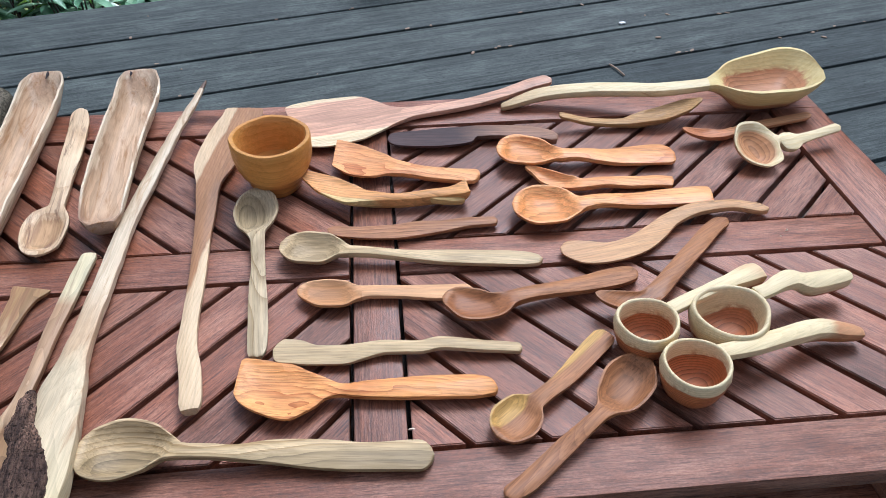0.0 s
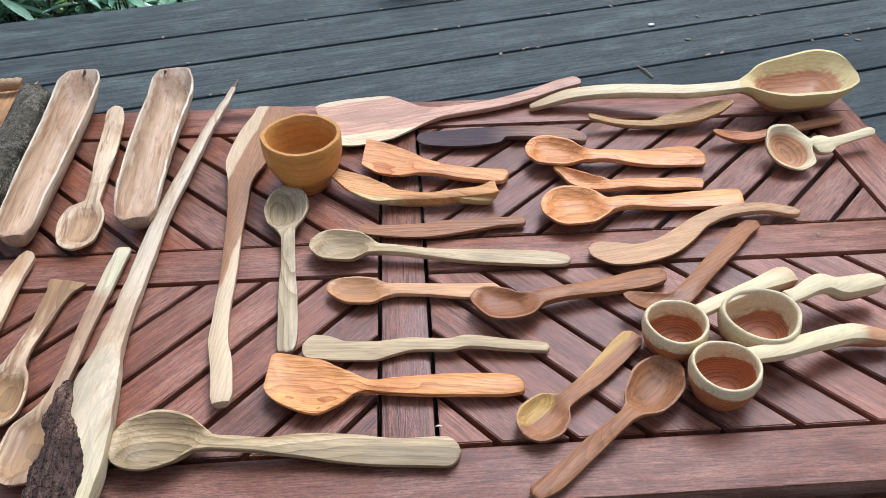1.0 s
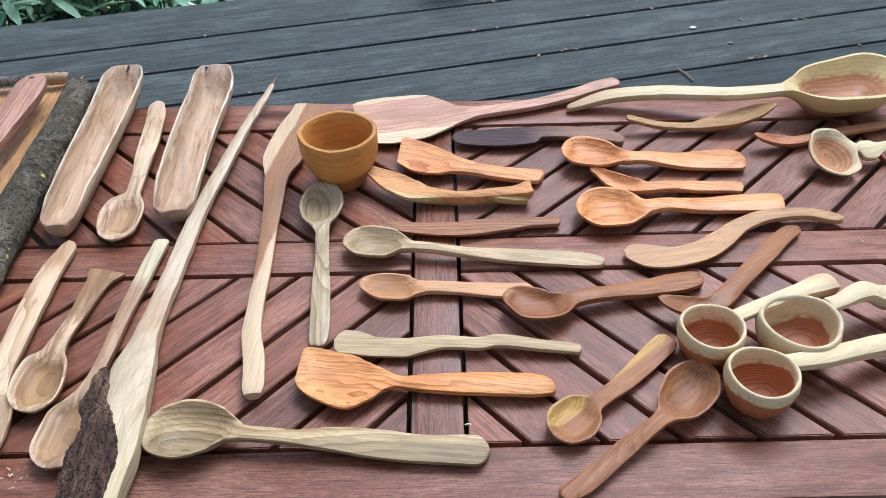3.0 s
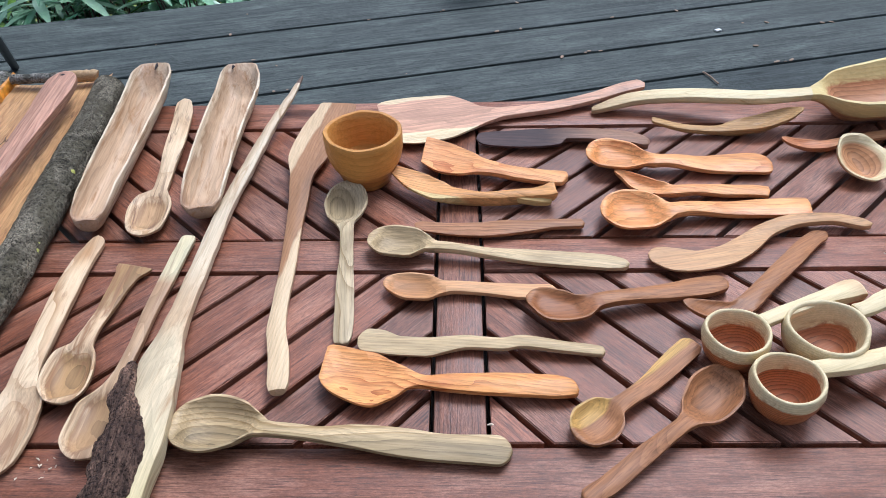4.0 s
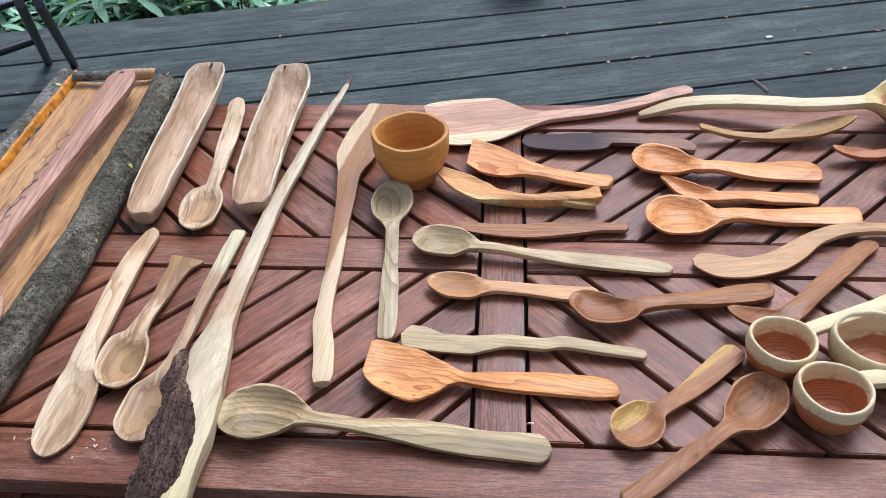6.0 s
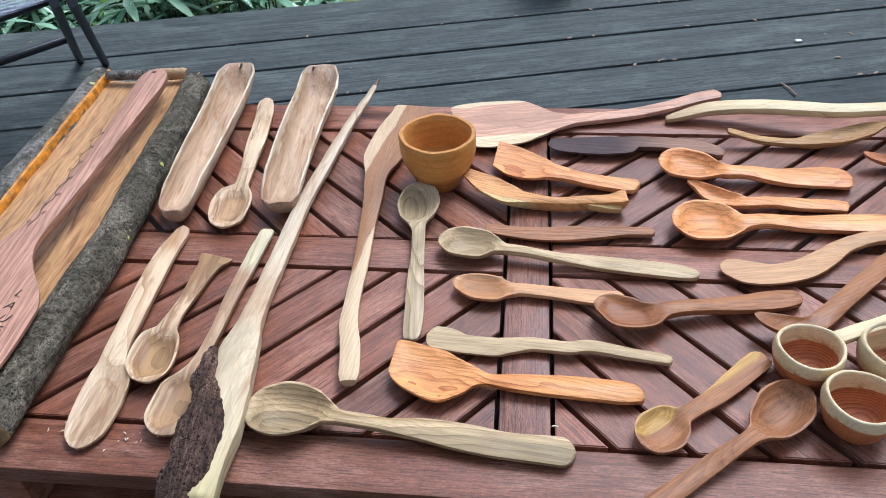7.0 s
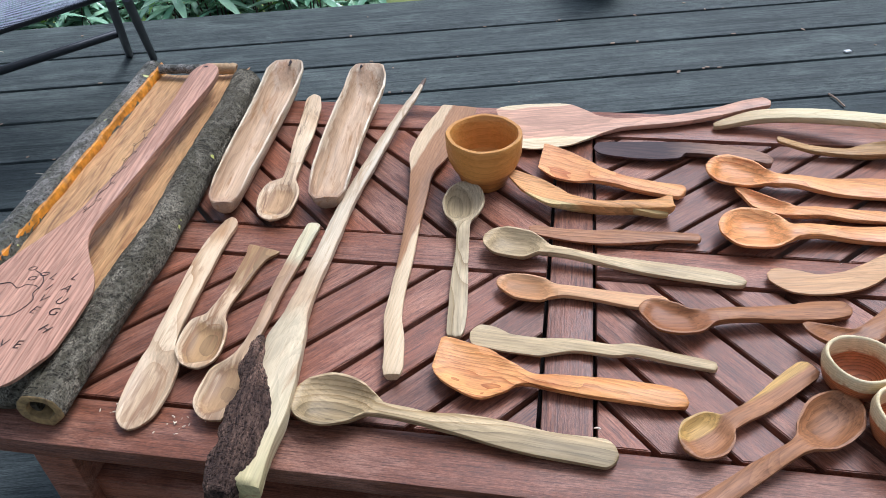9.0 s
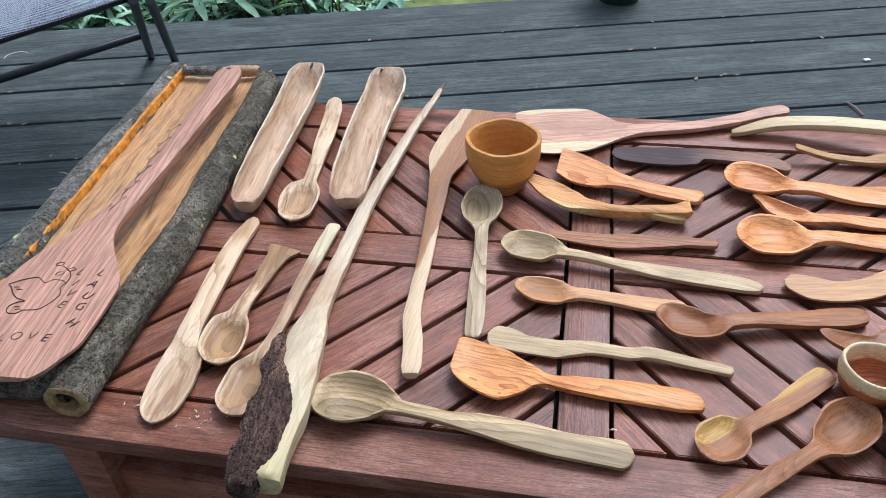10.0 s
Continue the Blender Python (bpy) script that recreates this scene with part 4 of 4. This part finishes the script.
cup("handled_cup", (0.338, -0.153), 0.0360, 0.042, 25, [(0, 0, 8), (12, 2, 7.5), (32, 9, 9), (52, 13, 11), (66, 11, 11.5), (97, 12, 10.5), (113, 12, 8), (117, 12, 5)], [(0, 41, 11, 0), (40, 43, 15, 0), (75, 34, 22, 0), (117, 33, 18, 0)], cup_wood(42, 0.021), "broad cream cup with a pointed rim and curved handle", 0.14, "handled cups", (0.374, -0.130, 8.0), handle_material=cup_wood(46, 0.021, (), 0.35))
cup("handled_cup", (0.2825, -0.2135), 0.0305, 0.042, 20, [(0, 0, 7.5), (37, 3, 8.4), (80, 11, 8.9), (124, 18, 9.6), (146, 14, 9), (161, 11, 6.5), (165, 10, 5)], [(0, 40, 13, 0), (70, 35, 16, 0), (130, 26, 20, 0), (165, 17, 12, 0)], cup_wood(43, 0.0300, ((0.155, 0.168, (0.52, 0.22, 0.09), 0.85),)), "cream-rimmed cup with dark red heartwood and long handle", 0.04, "handled cups", (0.3085, -0.200, 7.5), handle_material=cup_wood(47, 0.018, ((0.158, 0.170, (0.52, 0.22, 0.09), 0.85),), 0.35))
cup("wooden_bowl", (-0.118, 0.160), 0.0515, 0.071, 10, None, None, carved_wood("honey_wood", (0.62, 0.29, 0.065), (0.44, 0.175, 0.03), 0.010, 0.5, 44, streak=0.2, flow=0.012, rough=0.4, heart=(0.48, 0.19, 0.04), heart_r=0.1300, axis=(0.0, -0.1), ragged=0.002), "honey-brown faceted bowl with a narrow foot", 0.0, wide=0.95, section=BOWL_SECTION, facets=9)["category"] = "bowl"

# ---------- the bark tray and the paddle in it ----------
tray = thing("bark_tray", pose(-0.529, 0.38, TOP, 0, 0, -85.4), "hollowed half-log tray with curled bark sides", "tray")
TL = 0.672


def log_roll(name, y, r0, r1, x0, x1, material, inner, label="", hollow=0.7, bow=0.0):
    """A rolled bark edge along x, with a hollow at its end."""
    steps, sides = 170, 44
    verts, faces = [], []
    def ring(x, scale):
        r = (r0 + (r1 - r0) * (x - x0) / (x1 - x0))
        start = len(verts)
        for k in range(sides):
            a = 2 * math.pi * k / sides
            n = 1 + 0.10 * noise.noise(Vector((x * 14, 2 * math.cos(a), 2 * math.sin(a) + y * 30))) + 0.035 * noise.noise(Vector((x * 60, 5 * math.cos(a), 5 * math.sin(a)))) + 0.028 * noise.noise(Vector((x * 190, 9 * math.cos(a), 9 * math.sin(a)))) - 0.06 * math.exp(-((x - 0.17 - 0.012 * math.sin(2 * a)) / 0.0025) ** 2)
            sway = bow * math.sin(math.pi * (x - x0) / (x1 - x0)) + 0.002 * math.sin(x * 19 + y * 40)
            verts.append((x, y + sway + r * scale * n * math.cos(a), r0 * 0.96 + r * scale * n * math.sin(a) * 0.96))
        return start
    starts = [ring(x0 + (x1 - x0) * i / steps, 1.0) for i in range(steps + 1)]
    starts += [ring(x1 + 0.001, 0.92), ring(x1, hollow), ring(x1 - 0.035, hollow * 0.9), ring(x1 - 0.036, 0.01)]
    for a, b in zip(starts, starts[1:]):
        faces += [(a + k, a + (k + 1) % sides, b + (k + 1) % sides, b + k) for k in range(sides)]
    faces.append(tuple(starts[0] + k for k in range(sides))[::-1])
    me = mesh_of(name, verts, [f[::-1] for f in faces], material, 60)
    me.materials.append(inner)
    first = (steps + 1) * sides
    for p in me.polygons:
        if min(p.vertices) >= first - sides and max(p.vertices) >= first:
            p.material_index = 1
    return piece(name, me, tray, label)


log_roll("bark_roll", 0.0, 0.0225, 0.0215, 0.0, TL, BARK_GREY, ROLL_END, "grey rolled bark side with yellow lichen", 0.6, 0.011)
log_roll("bark_rim", -0.172, 0.0185, 0.022, -0.05, TL, BARK_PALE, INNER_BARK, "pale lichened bark rim", 0.8)
# floor of the hollow
verts, faces, nx, ny = [], [], 60, 20
for side in (1, 0):
    for i in range(nx + 1):
        for j in range(ny + 1):
            u = j / ny
            y = -0.168 + 0.168 * u + 0.009 * math.sin(math.pi * i / nx) * u
            z = 0.018 + (0.014 if u > 0.5 else 0.004) * (2 * u - 1) ** 4 + 0.002 * noise.noise(Vector((i * 0.25, j * 0.5, 2)))
            verts.append((-0.03 + (TL - 0.012) * i / nx, y, z if side else 0.003))
n = (nx + 1) * (ny + 1)
for i in range(nx):
    for j in range(ny):
        a = i * (ny + 1) + j
        faces += [(a, a + ny + 1, a + ny + 2, a + 1), (n + a, n + a + 1, n + a + ny + 2, n + a + ny + 1)]
piece("hollow_floor", mesh_of("hollow_floor", verts, faces, wood_of("hollow_wood", ((0.56, 0.32, 0.135), (0.34, 0.15, 0.055)), 50, pitch=0.012, contrast=0.7, streak=0.5, flow=0.03, stain=(0.15, 0.065, 0.03), stain_amount=0.3)), tray, "yellow-brown hollowed wood")
# orange inner bark along the pale rim
verts, faces = [], []
for i in range(121):
    x = -0.045 + (TL + 0.01) * i / 120
    for k in range(5):
        a = radians(100 - 42 * k)
        w = 0.0022 * noise.noise(Vector((x * 34, 0.5 * k, 1))) + 0.0008 * noise.noise(Vector((x * 140, 0.8 * k, 4)))
        thin = 1 - 0.5 * i / 120
        verts.append((x, -0.1585 + 0.0030 * i / 120 + 0.0035 * thin * math.cos(a) + w, 0.0225 + 0.010 * thin * math.sin(a) + w))
for i in range(120):
    faces += [(i * 5 + k, i * 5 + k + 1, (i + 1) * 5 + k + 1, (i + 1) * 5 + k) for k in range(4)]
ob = piece("inner_bark", mesh_of("inner_bark", verts, faces, INNER_BARK), tray, "bright orange inner bark")
ob.modifiers.new("thick", "SOLIDIFY").thickness = 0.003
# bark across the near end
rings = []
for i in range(31):
    y = -0.178 + 0.172 * i / 30
    ring = []
    for k in range(16):
        a = 2 * math.pi * k / 16
        w = 1 + 0.12 * noise.noise(Vector((y * 40, 2 * math.cos(a), 2 * math.sin(a))))
        ring.append(Vector((TL - 0.028 + 0.022 * w * math.cos(a), y, 0.0215 + 0.021 * w * math.sin(a))))
    rings.append(ring)
piece("bark_front", skin("bark_front", rings, BARK_GREY), tray, "grey bark front wall")
for name, y0, y1, m, r in (("end_stick", -0.150, -0.045, BARK_PALE, 0.0075), ("end_stub", -0.062, -0.022, wood_of("cut_branch", ((0.52, 0.34, 0.17), (0.3, 0.17, 0.07)), 51), 0.009)):
    part(name, tube([(-0.022, y0 + (y1 - y0) * i / 8, 0.033 + 0.0012 * math.sin(3 * i)) for i in range(9)], r, 12), m, tray)

PADDLE = pose(-0.5758, 0.3718, TOP + 0.036, 0, 0, -83.9)
pink = wood_of("pink_red_oak", ((0.55, 0.30, 0.195), (0.34, 0.16, 0.098)), 52, pitch=0.0034, contrast=0.7, axis=(0.12, -0.12), streak=0.6, warp=1.0, flow=0.003)
paddle = tool("engraved_paddle", (-0.5758, 0.3718), -83.9, [(0, -6, 0), (9, -5, 14), (30, -4, 21), (57, -3.5, 22), (110, -4.5, 18.5), (171, -7, 16), (251, -11, 14.5), (328, -17, 14), (388, -24, 15.5), (426, -29.5, 19), (455, -33.5, 28), (489, -34.5, 44), (522, -31, 59), (551, -29, 67), (618, -31, 66), (646, -34, 57), (661, -34, 48), (668, -34, 40)],
              [(0, 12, 15, 0), (60, 12, 20, 0), (380, 12, 20, 0), (470, 12, 13, 0), (668, 12, 10, 0)], 462, pink, "pinkish oak paddle with burnt lettering and vine", "paddle", "handle", "blade", lift=0.036)
SURFACE = TOP + 0.0568
blade, shaft = (next(c for c in paddle.children if c.name.startswith(n)) for n in ("blade", "handle"))


def burnt(name, points, radius=0.0006, on=None):
    """A burnt line on the paddle through world points (x, y)."""
    xs, ys = zip(*points)
    t = np.arange(len(points), dtype=float)
    fine = np.linspace(0, len(points) - 1, 6 * len(points))
    line = [PADDLE.inverted() @ Vector((x, y, SURFACE)) for x, y in zip(gentle(t, xs, fine), gentle(t, ys, fine))]
    part(name, tube(line, radius, 5), BURNT, on or blade)


def letter(text, x, y, size, turn):
    curve = bpy.data.curves.new("letter", "FONT")
    curve.body, curve.size, curve.extrude, curve.align_x, curve.align_y, curve.shear = text, size, 0.0002, "CENTER", "CENTER", 0.12
    curve.offset = -0.0003
    holder = bpy.data.objects.new("letter_curve", curve)
    me = bpy.data.meshes.new_from_object(holder)
    bpy.data.objects.remove(holder)
    me.materials.clear()
    me.materials.append(BURNT)
    ob = piece("letter", me, blade)
    ob.matrix_basis = PADDLE.inverted() @ pose(x, y, SURFACE, 0, 0, turn)


for text, x, y, turn in (("L", -0.533, -0.149, -8), ("I", -0.529, -0.166, -10), ("V", -0.525, -0.182, -12), ("E", -0.524, -0.199, -6), ("L", -0.510, -0.147, -10), ("A", -0.509, -0.165, -12),
                         ("U", -0.505, -0.183, -12), ("G", -0.503, -0.199, 0), ("H", -0.498, -0.222, -25), ("L", -0.555, -0.251, 8), ("O", -0.542, -0.247, 8), ("V", -0.527, -0.245, 8), ("E", -0.512, -0.245, 4)):
    letter(text, x, y, 0.0150, turn)
VINE_Y = [0.178 - 0.216 * k / 24 for k in range(25)]
VINE_X = gentle([-0.038, -0.002, 0.049, 0.105, 0.178], [-0.562, -0.563, -0.566, -0.573, -0.579], VINE_Y)
burnt("vine_line", [(x + 0.0022 * math.sin(1.5 * k), y) for k, (x, y) in enumerate(zip(VINE_X, VINE_Y))], 0.00035, shaft)
for k in range(1, 24, 2):
    x, y, side = VINE_X[k], VINE_Y[k], 1 if k % 4 == 1 else -1
    burnt("vine_leaf", [(x + side * (0.0020 + 0.0021 * (1 - math.cos(a))), y + 0.0024 * math.sin(a) - 0.0012 * math.cos(a)) for a in [2 * math.pi * i / 8 for i in range(9)]], 0.0003, shaft)
# a bird with a sprig, in outline
burnt("bird_back", [(-0.539, -0.167), (-0.546, -0.164), (-0.554, -0.164), (-0.561, -0.170), (-0.574, -0.163), (-0.587, -0.168), (-0.599, -0.177)], 0.0005)
burnt("bird_wing", [(-0.599, -0.177), (-0.593, -0.181), (-0.586, -0.189), (-0.576, -0.196), (-0.565, -0.199)], 0.0005)
burnt("bird_tail", [(-0.565, -0.199), (-0.573, -0.203), (-0.577, -0.210), (-0.571, -0.218), (-0.564, -0.218), (-0.559, -0.212)], 0.0005)
burnt("bird_belly", [(-0.559, -0.212), (-0.544, -0.209), (-0.537, -0.198), (-0.534, -0.186), (-0.540, -0.175), (-0.539, -0.167)], 0.0005)
for x, y in ((-0.590, -0.181), (-0.585, -0.184), (-0.571, -0.209), (-0.567, -0.212)):
    burnt("feather_line", [(x, y), (x + 0.003, y + 0.001), (x + 0.006, y + 0.001)], 0.0004)
burnt("engraved_sprig", [(-0.538, -0.169), (-0.539, -0.160), (-0.543, -0.152), (-0.550, -0.146), (-0.558, -0.142)], 0.0005)
for x, y in ((-0.563, -0.139), (-0.545, -0.146), (-0.554, -0.154)):
    burnt("sprig_leaf", [(x + 0.0042 * math.cos(a), y + 0.0028 * math.sin(a) + 0.001 * math.cos(a)) for a in [2 * math.pi * i / 8 for i in range(9)]], 0.00045)
# No hole is cut: a solid black disc paints the dark of the hang hole.
hole = tube([(0, 0, -0.0005), (0, 0, 0.0008)], 0.0032, 14)
part("hang_hole", hole, BURNT, paddle).location = (0.016, -0.005, 0.0198)

# ---------- beyond the table: chair, planter, shrubs ----------
chair = thing("patio_chair", pose(-1.2, 0.8, 0), "black tubular patio chair with a grey mesh sling seat", "chair")


def chair_tube(name, points, r=0.011):
    part(name, tube([Vector(p) - Vector((-1.2, 0.8, 0)) for p in points], r, 12), STEEL_BLACK, chair)


def seat_mesh_material():
    g = Graph("woven_grey_mesh")
    p = g.mapped((1, 1, 1))
    checks = []
    for turn in (30, 120):
        w = g.node("ShaderNodeTexWave", Vector=g.node("ShaderNodeMapping", Vector=p, Rotation=(0, 0, radians(turn))).outputs[0], Scale=42.0)
        checks.append(w.outputs["Fac"])
    weave = g.math("MULTIPLY", checks[0], checks[1])
    return g.done(g.mix(g.span(weave, 0.15, 0.5), (0.03, 0.035, 0.05), (0.46, 0.48, 0.56)), 0.6, weave, 0.5, 0.002, Alpha=g.span(weave, 0.08, 0.35, 0.12, 1.0))


chair_tube("leg", [(-1.326, 1.285, 0.0), (-1.041, 0.850, 0.34)])
chair_tube("leg", [(-1.239, 1.268, 0.0), (-1.000, 0.852, 0.34)])
chair_tube("leg", [(-1.30, 0.04, 0.012), (-1.42, 0.40, 0.34)])
chair_tube("leg", [(-1.66, 0.70, 0.0), (-1.55, 0.62, 0.34)])
chair_tube("brace", [(-1.60, 0.632, 0.14), (-1.456, 0.824, 0.14), (-1.225, 1.131, 0.14)])
chair_tube("foot_tube", [(-1.118, 0.415, 0.012), (-1.158, 0.332, 0.012), (-1.30, 0.04, 0.012)])
chair_tube("seat_rail", [(-1.292, 0.577, 0.320), (-1.060, 0.977, 0.320)], 0.009)
chair_tube("seat_rail", [(-1.64, 0.77, 0.335), (-1.41, 1.17, 0.335)], 0.009)
verts, faces = [], []
for i in range(13):
    for j in range(13):
        u, v = i / 12, j / 12
        verts.append((-0.035 + 0.235 * u - 0.405 * v, -0.255 + 0.405 * u + 0.225 * v, 0.347 - 0.025 * math.sin(math.pi * v)))
faces = [(a * 13 + k, (a + 1) * 13 + k, (a + 1) * 13 + k + 1, a * 13 + k + 1) for a in range(12) for k in range(12)]
ob = piece("sling_seat", mesh_of("sling_seat", verts, faces, seat_mesh_material()), chair, "grey woven mesh sling")
ob.modifiers.new("thick", "SOLIDIFY").thickness = 0.004

planter = thing("planter_pot", pose(0.082, 1.885, 0.0), "dark green planter pot at the deck's edge", "planter")
part("pot", tube([(0, 0, 0.001), (0, 0, 0.03), (0, 0, 0.2), (0, 0, 0.21)], [0.066, 0.072, 0.1, 0.105], 28), plain("dark_glaze", (0.012, 0.022, 0.012), 0.4), planter)

g = Graph("glossy_shrub_leaf")
rnd = g.node("ShaderNodeNewGeometry").outputs["Random Per Island"]
vein = g.noise(g.place, 90.0, 3.0)
leaf_colour = g.mix(rnd, (0.15, 0.33, 0.17), (0.48, 0.68, 0.42))
leaf_colour = g.mix(g.span(rnd, 0.92, 0.95), leaf_colour, (0.24, 0.42, 0.05))
LEAF = g.done(g.mix(g.span(vein, 0.4, 0.7, 0, 0.3), leaf_colour, (0.22, 0.34, 0.26)), 0.24, vein, 0.3, 0.002)
STEM = plain("shrub_stem", (0.09, 0.06, 0.045), 0.8)


def shrub(x, y, height, spread, seed):
    ob = thing("shrub", pose(x, y, -0.5), "dense shrub with long glossy dark green leaves", "shrub", "shrubs behind the deck")
    r = random.Random(seed)
    verts, faces, stems = [], [], bmesh.new()
    for _ in range(46):
        a, q = r.uniform(0, 2 * math.pi), math.sqrt(r.random())
        tip = Vector((spread * q * math.cos(a), spread * q * math.sin(a), height * r.uniform(0.45, 1.0)))
        base = Vector((0.25 * tip.x, 0.25 * tip.y, 0))
        stick = tube([base, base.lerp(tip, 0.5) + Vector((r.uniform(-0.03, 0.03), r.uniform(-0.03, 0.03), 0)), tip], [0.006, 0.004, 0.002], 5)
        me = bpy.data.meshes.new("tmp")
        stick.to_mesh(me), stick.free()
        stems.from_mesh(me)
        bpy.data.meshes.remove(me)
        for k in range(r.randint(7, 11)):
            turn, droop, size = r.uniform(0, 2 * math.pi), r.uniform(-0.5, 0.6), r.uniform(0.09, 0.17)
            way = Vector((math.cos(turn), math.sin(turn), droop)).normalized()
            side = way.cross(Vector((0, 0, 1))).normalized()
            start = tip - Vector((0, 0, r.uniform(0, 0.06)))
            first = len(verts)
            for f, w in ((0.0, 0.02), (0.3, 0.10), (0.6, 0.105), (0.85, 0.055), (1.0, 0.005)):
                c = start + way * size * f - Vector((0, 0, 0.25 * size * f * f))
                for u in (-1, 0, 1):
                    verts.append(c + side * u * w * size + Vector((0, 0, 0.03 * size * abs(u))))
            for m in range(4):
                for u in range(2):
                    p = first + m * 3 + u
                    faces.append((p, p + 1, p + 4, p + 3))
    part("branch", stems, STEM, ob)
    piece("crown", mesh_of("crown", verts, faces, LEAF, 80), ob)


deck_m = pose(0, 0, 0, 0, 0, DECK_ANGLE)
for k in range(9):
    p = deck_m @ Vector((-2.95 + 0.31 * k, 2.16 + 0.1 * (k % 2), 0))
    shrub(p.x, p.y, 0.52 + 0.08 * ((k * 5) % 3), 0.27, 70 + k)
for k in range(7):
    p = deck_m @ Vector((-2.9 + 0.38 * k, 2.7, 0))
    shrub(p.x, p.y, 0.74, 0.34, 90 + k)

# ---------- shavings and crumbs ----------
PALE_CHIP = plain("pale_wood_chip", (0.70, 0.58, 0.42), 0.7)
DRY_BIT = plain("dry_leaf_bit", (0.30, 0.20, 0.13), 0.8)
r = random.Random(5)


def shaving(x, y, z, size, curl, material, turn, label):
    """A thin curled wood shaving that lies at (x, y, z)."""
    ob = thing("wood_shaving", pose(x, y, z, 0, 0, turn), label, "shaving", "loose shavings")
    pts = [(size * math.sin(curl * t) / max(curl, 0.3), size * (1 - math.cos(curl * t)) / max(curl, 0.3), 0.0012 + 0.0016 * t) for t in np.linspace(0, 1, 12)]
    part("curl", tube(pts, [min(0.0005, 0.12 * size) + min(0.0009, 0.1 * size) * math.sin(math.pi * min(1, 0.1 + t)) for t in np.linspace(0, 0.9, 12)], 6), material, ob)


for x, y, n in ((-0.425, -0.262, 7), (-0.352, -0.272, 9), (-0.330, -0.266, 4), (-0.36, -0.285, 3), (0.30, 0.02, 2), (0.47, 0.0, 3)):
    for _ in range(n):
        shaving(x + r.uniform(-0.012, 0.012), y + r.uniform(-0.008, 0.008), TOP + 0.0003, r.uniform(0.0015, 0.0035), r.uniform(0.2, 1.2), PALE_CHIP, r.uniform(0, 360), "tiny pale wood shaving on the table")
shaving(0.032, -0.235, TOP - 0.004, 0.012, 2.4, PALE_CHIP, 80, "curled pale shaving in a table gap")
shaving(-1.746, 1.279, 0.001, 0.10, 2.8, PALE_CHIP, 150, "long curled wood shaving on the deck")
shaving(-1.203, 0.56, 0.001, 0.11, 3.0, PALE_CHIP, 20, "long curled wood shaving on the deck")
deck_bits = thing("deck_debris", pose(0, 0, 0), "dry leaf bits and crumbs in the deck joints", "debris", kind="stuff")
crumbs = bmesh.new()
for _ in range(170):
    row = r.choice(rows[:8])
    n = row[0] + (r.gauss(0, 0.006) if r.random() < 0.75 else r.uniform(0, 0.18))
    p = deck_m @ Vector((r.uniform(-1.9, 1.9), n, 0.0025))
    size = r.uniform(0.0025, 0.007)
    made = bmesh.ops.create_icosphere(crumbs, subdivisions=1, radius=size, matrix=Matrix.LocRotScale(p, Euler((0, 0, r.uniform(0, 6))), (r.uniform(0.7, 2.0), 0.8, 0.35)))
part("crumbs", crumbs, DRY_BIT, deck_bits)
chip = thing("white_chip", pose(0.752, 1.44, 0.001, 0, 0, 20), "small white chip lying on the deck", "chip")
part("flake", bar(0.018, 0.012, 0.004, 0.001), plain("white_flake", (0.75, 0.72, 0.66), 0.6), chip).location = (0, 0, 0.005)
twig = thing("twig", pose(0.64, 1.171, 0.002, 0, 0, -72), "thin dark twig lying on the deck", "twig")
part("stick", tube([(0, 0, 0.003), (0.03, 0.002, 0.004), (0.07, 0.0, 0.003)], 0.0025, 6), DRY_BIT, twig)
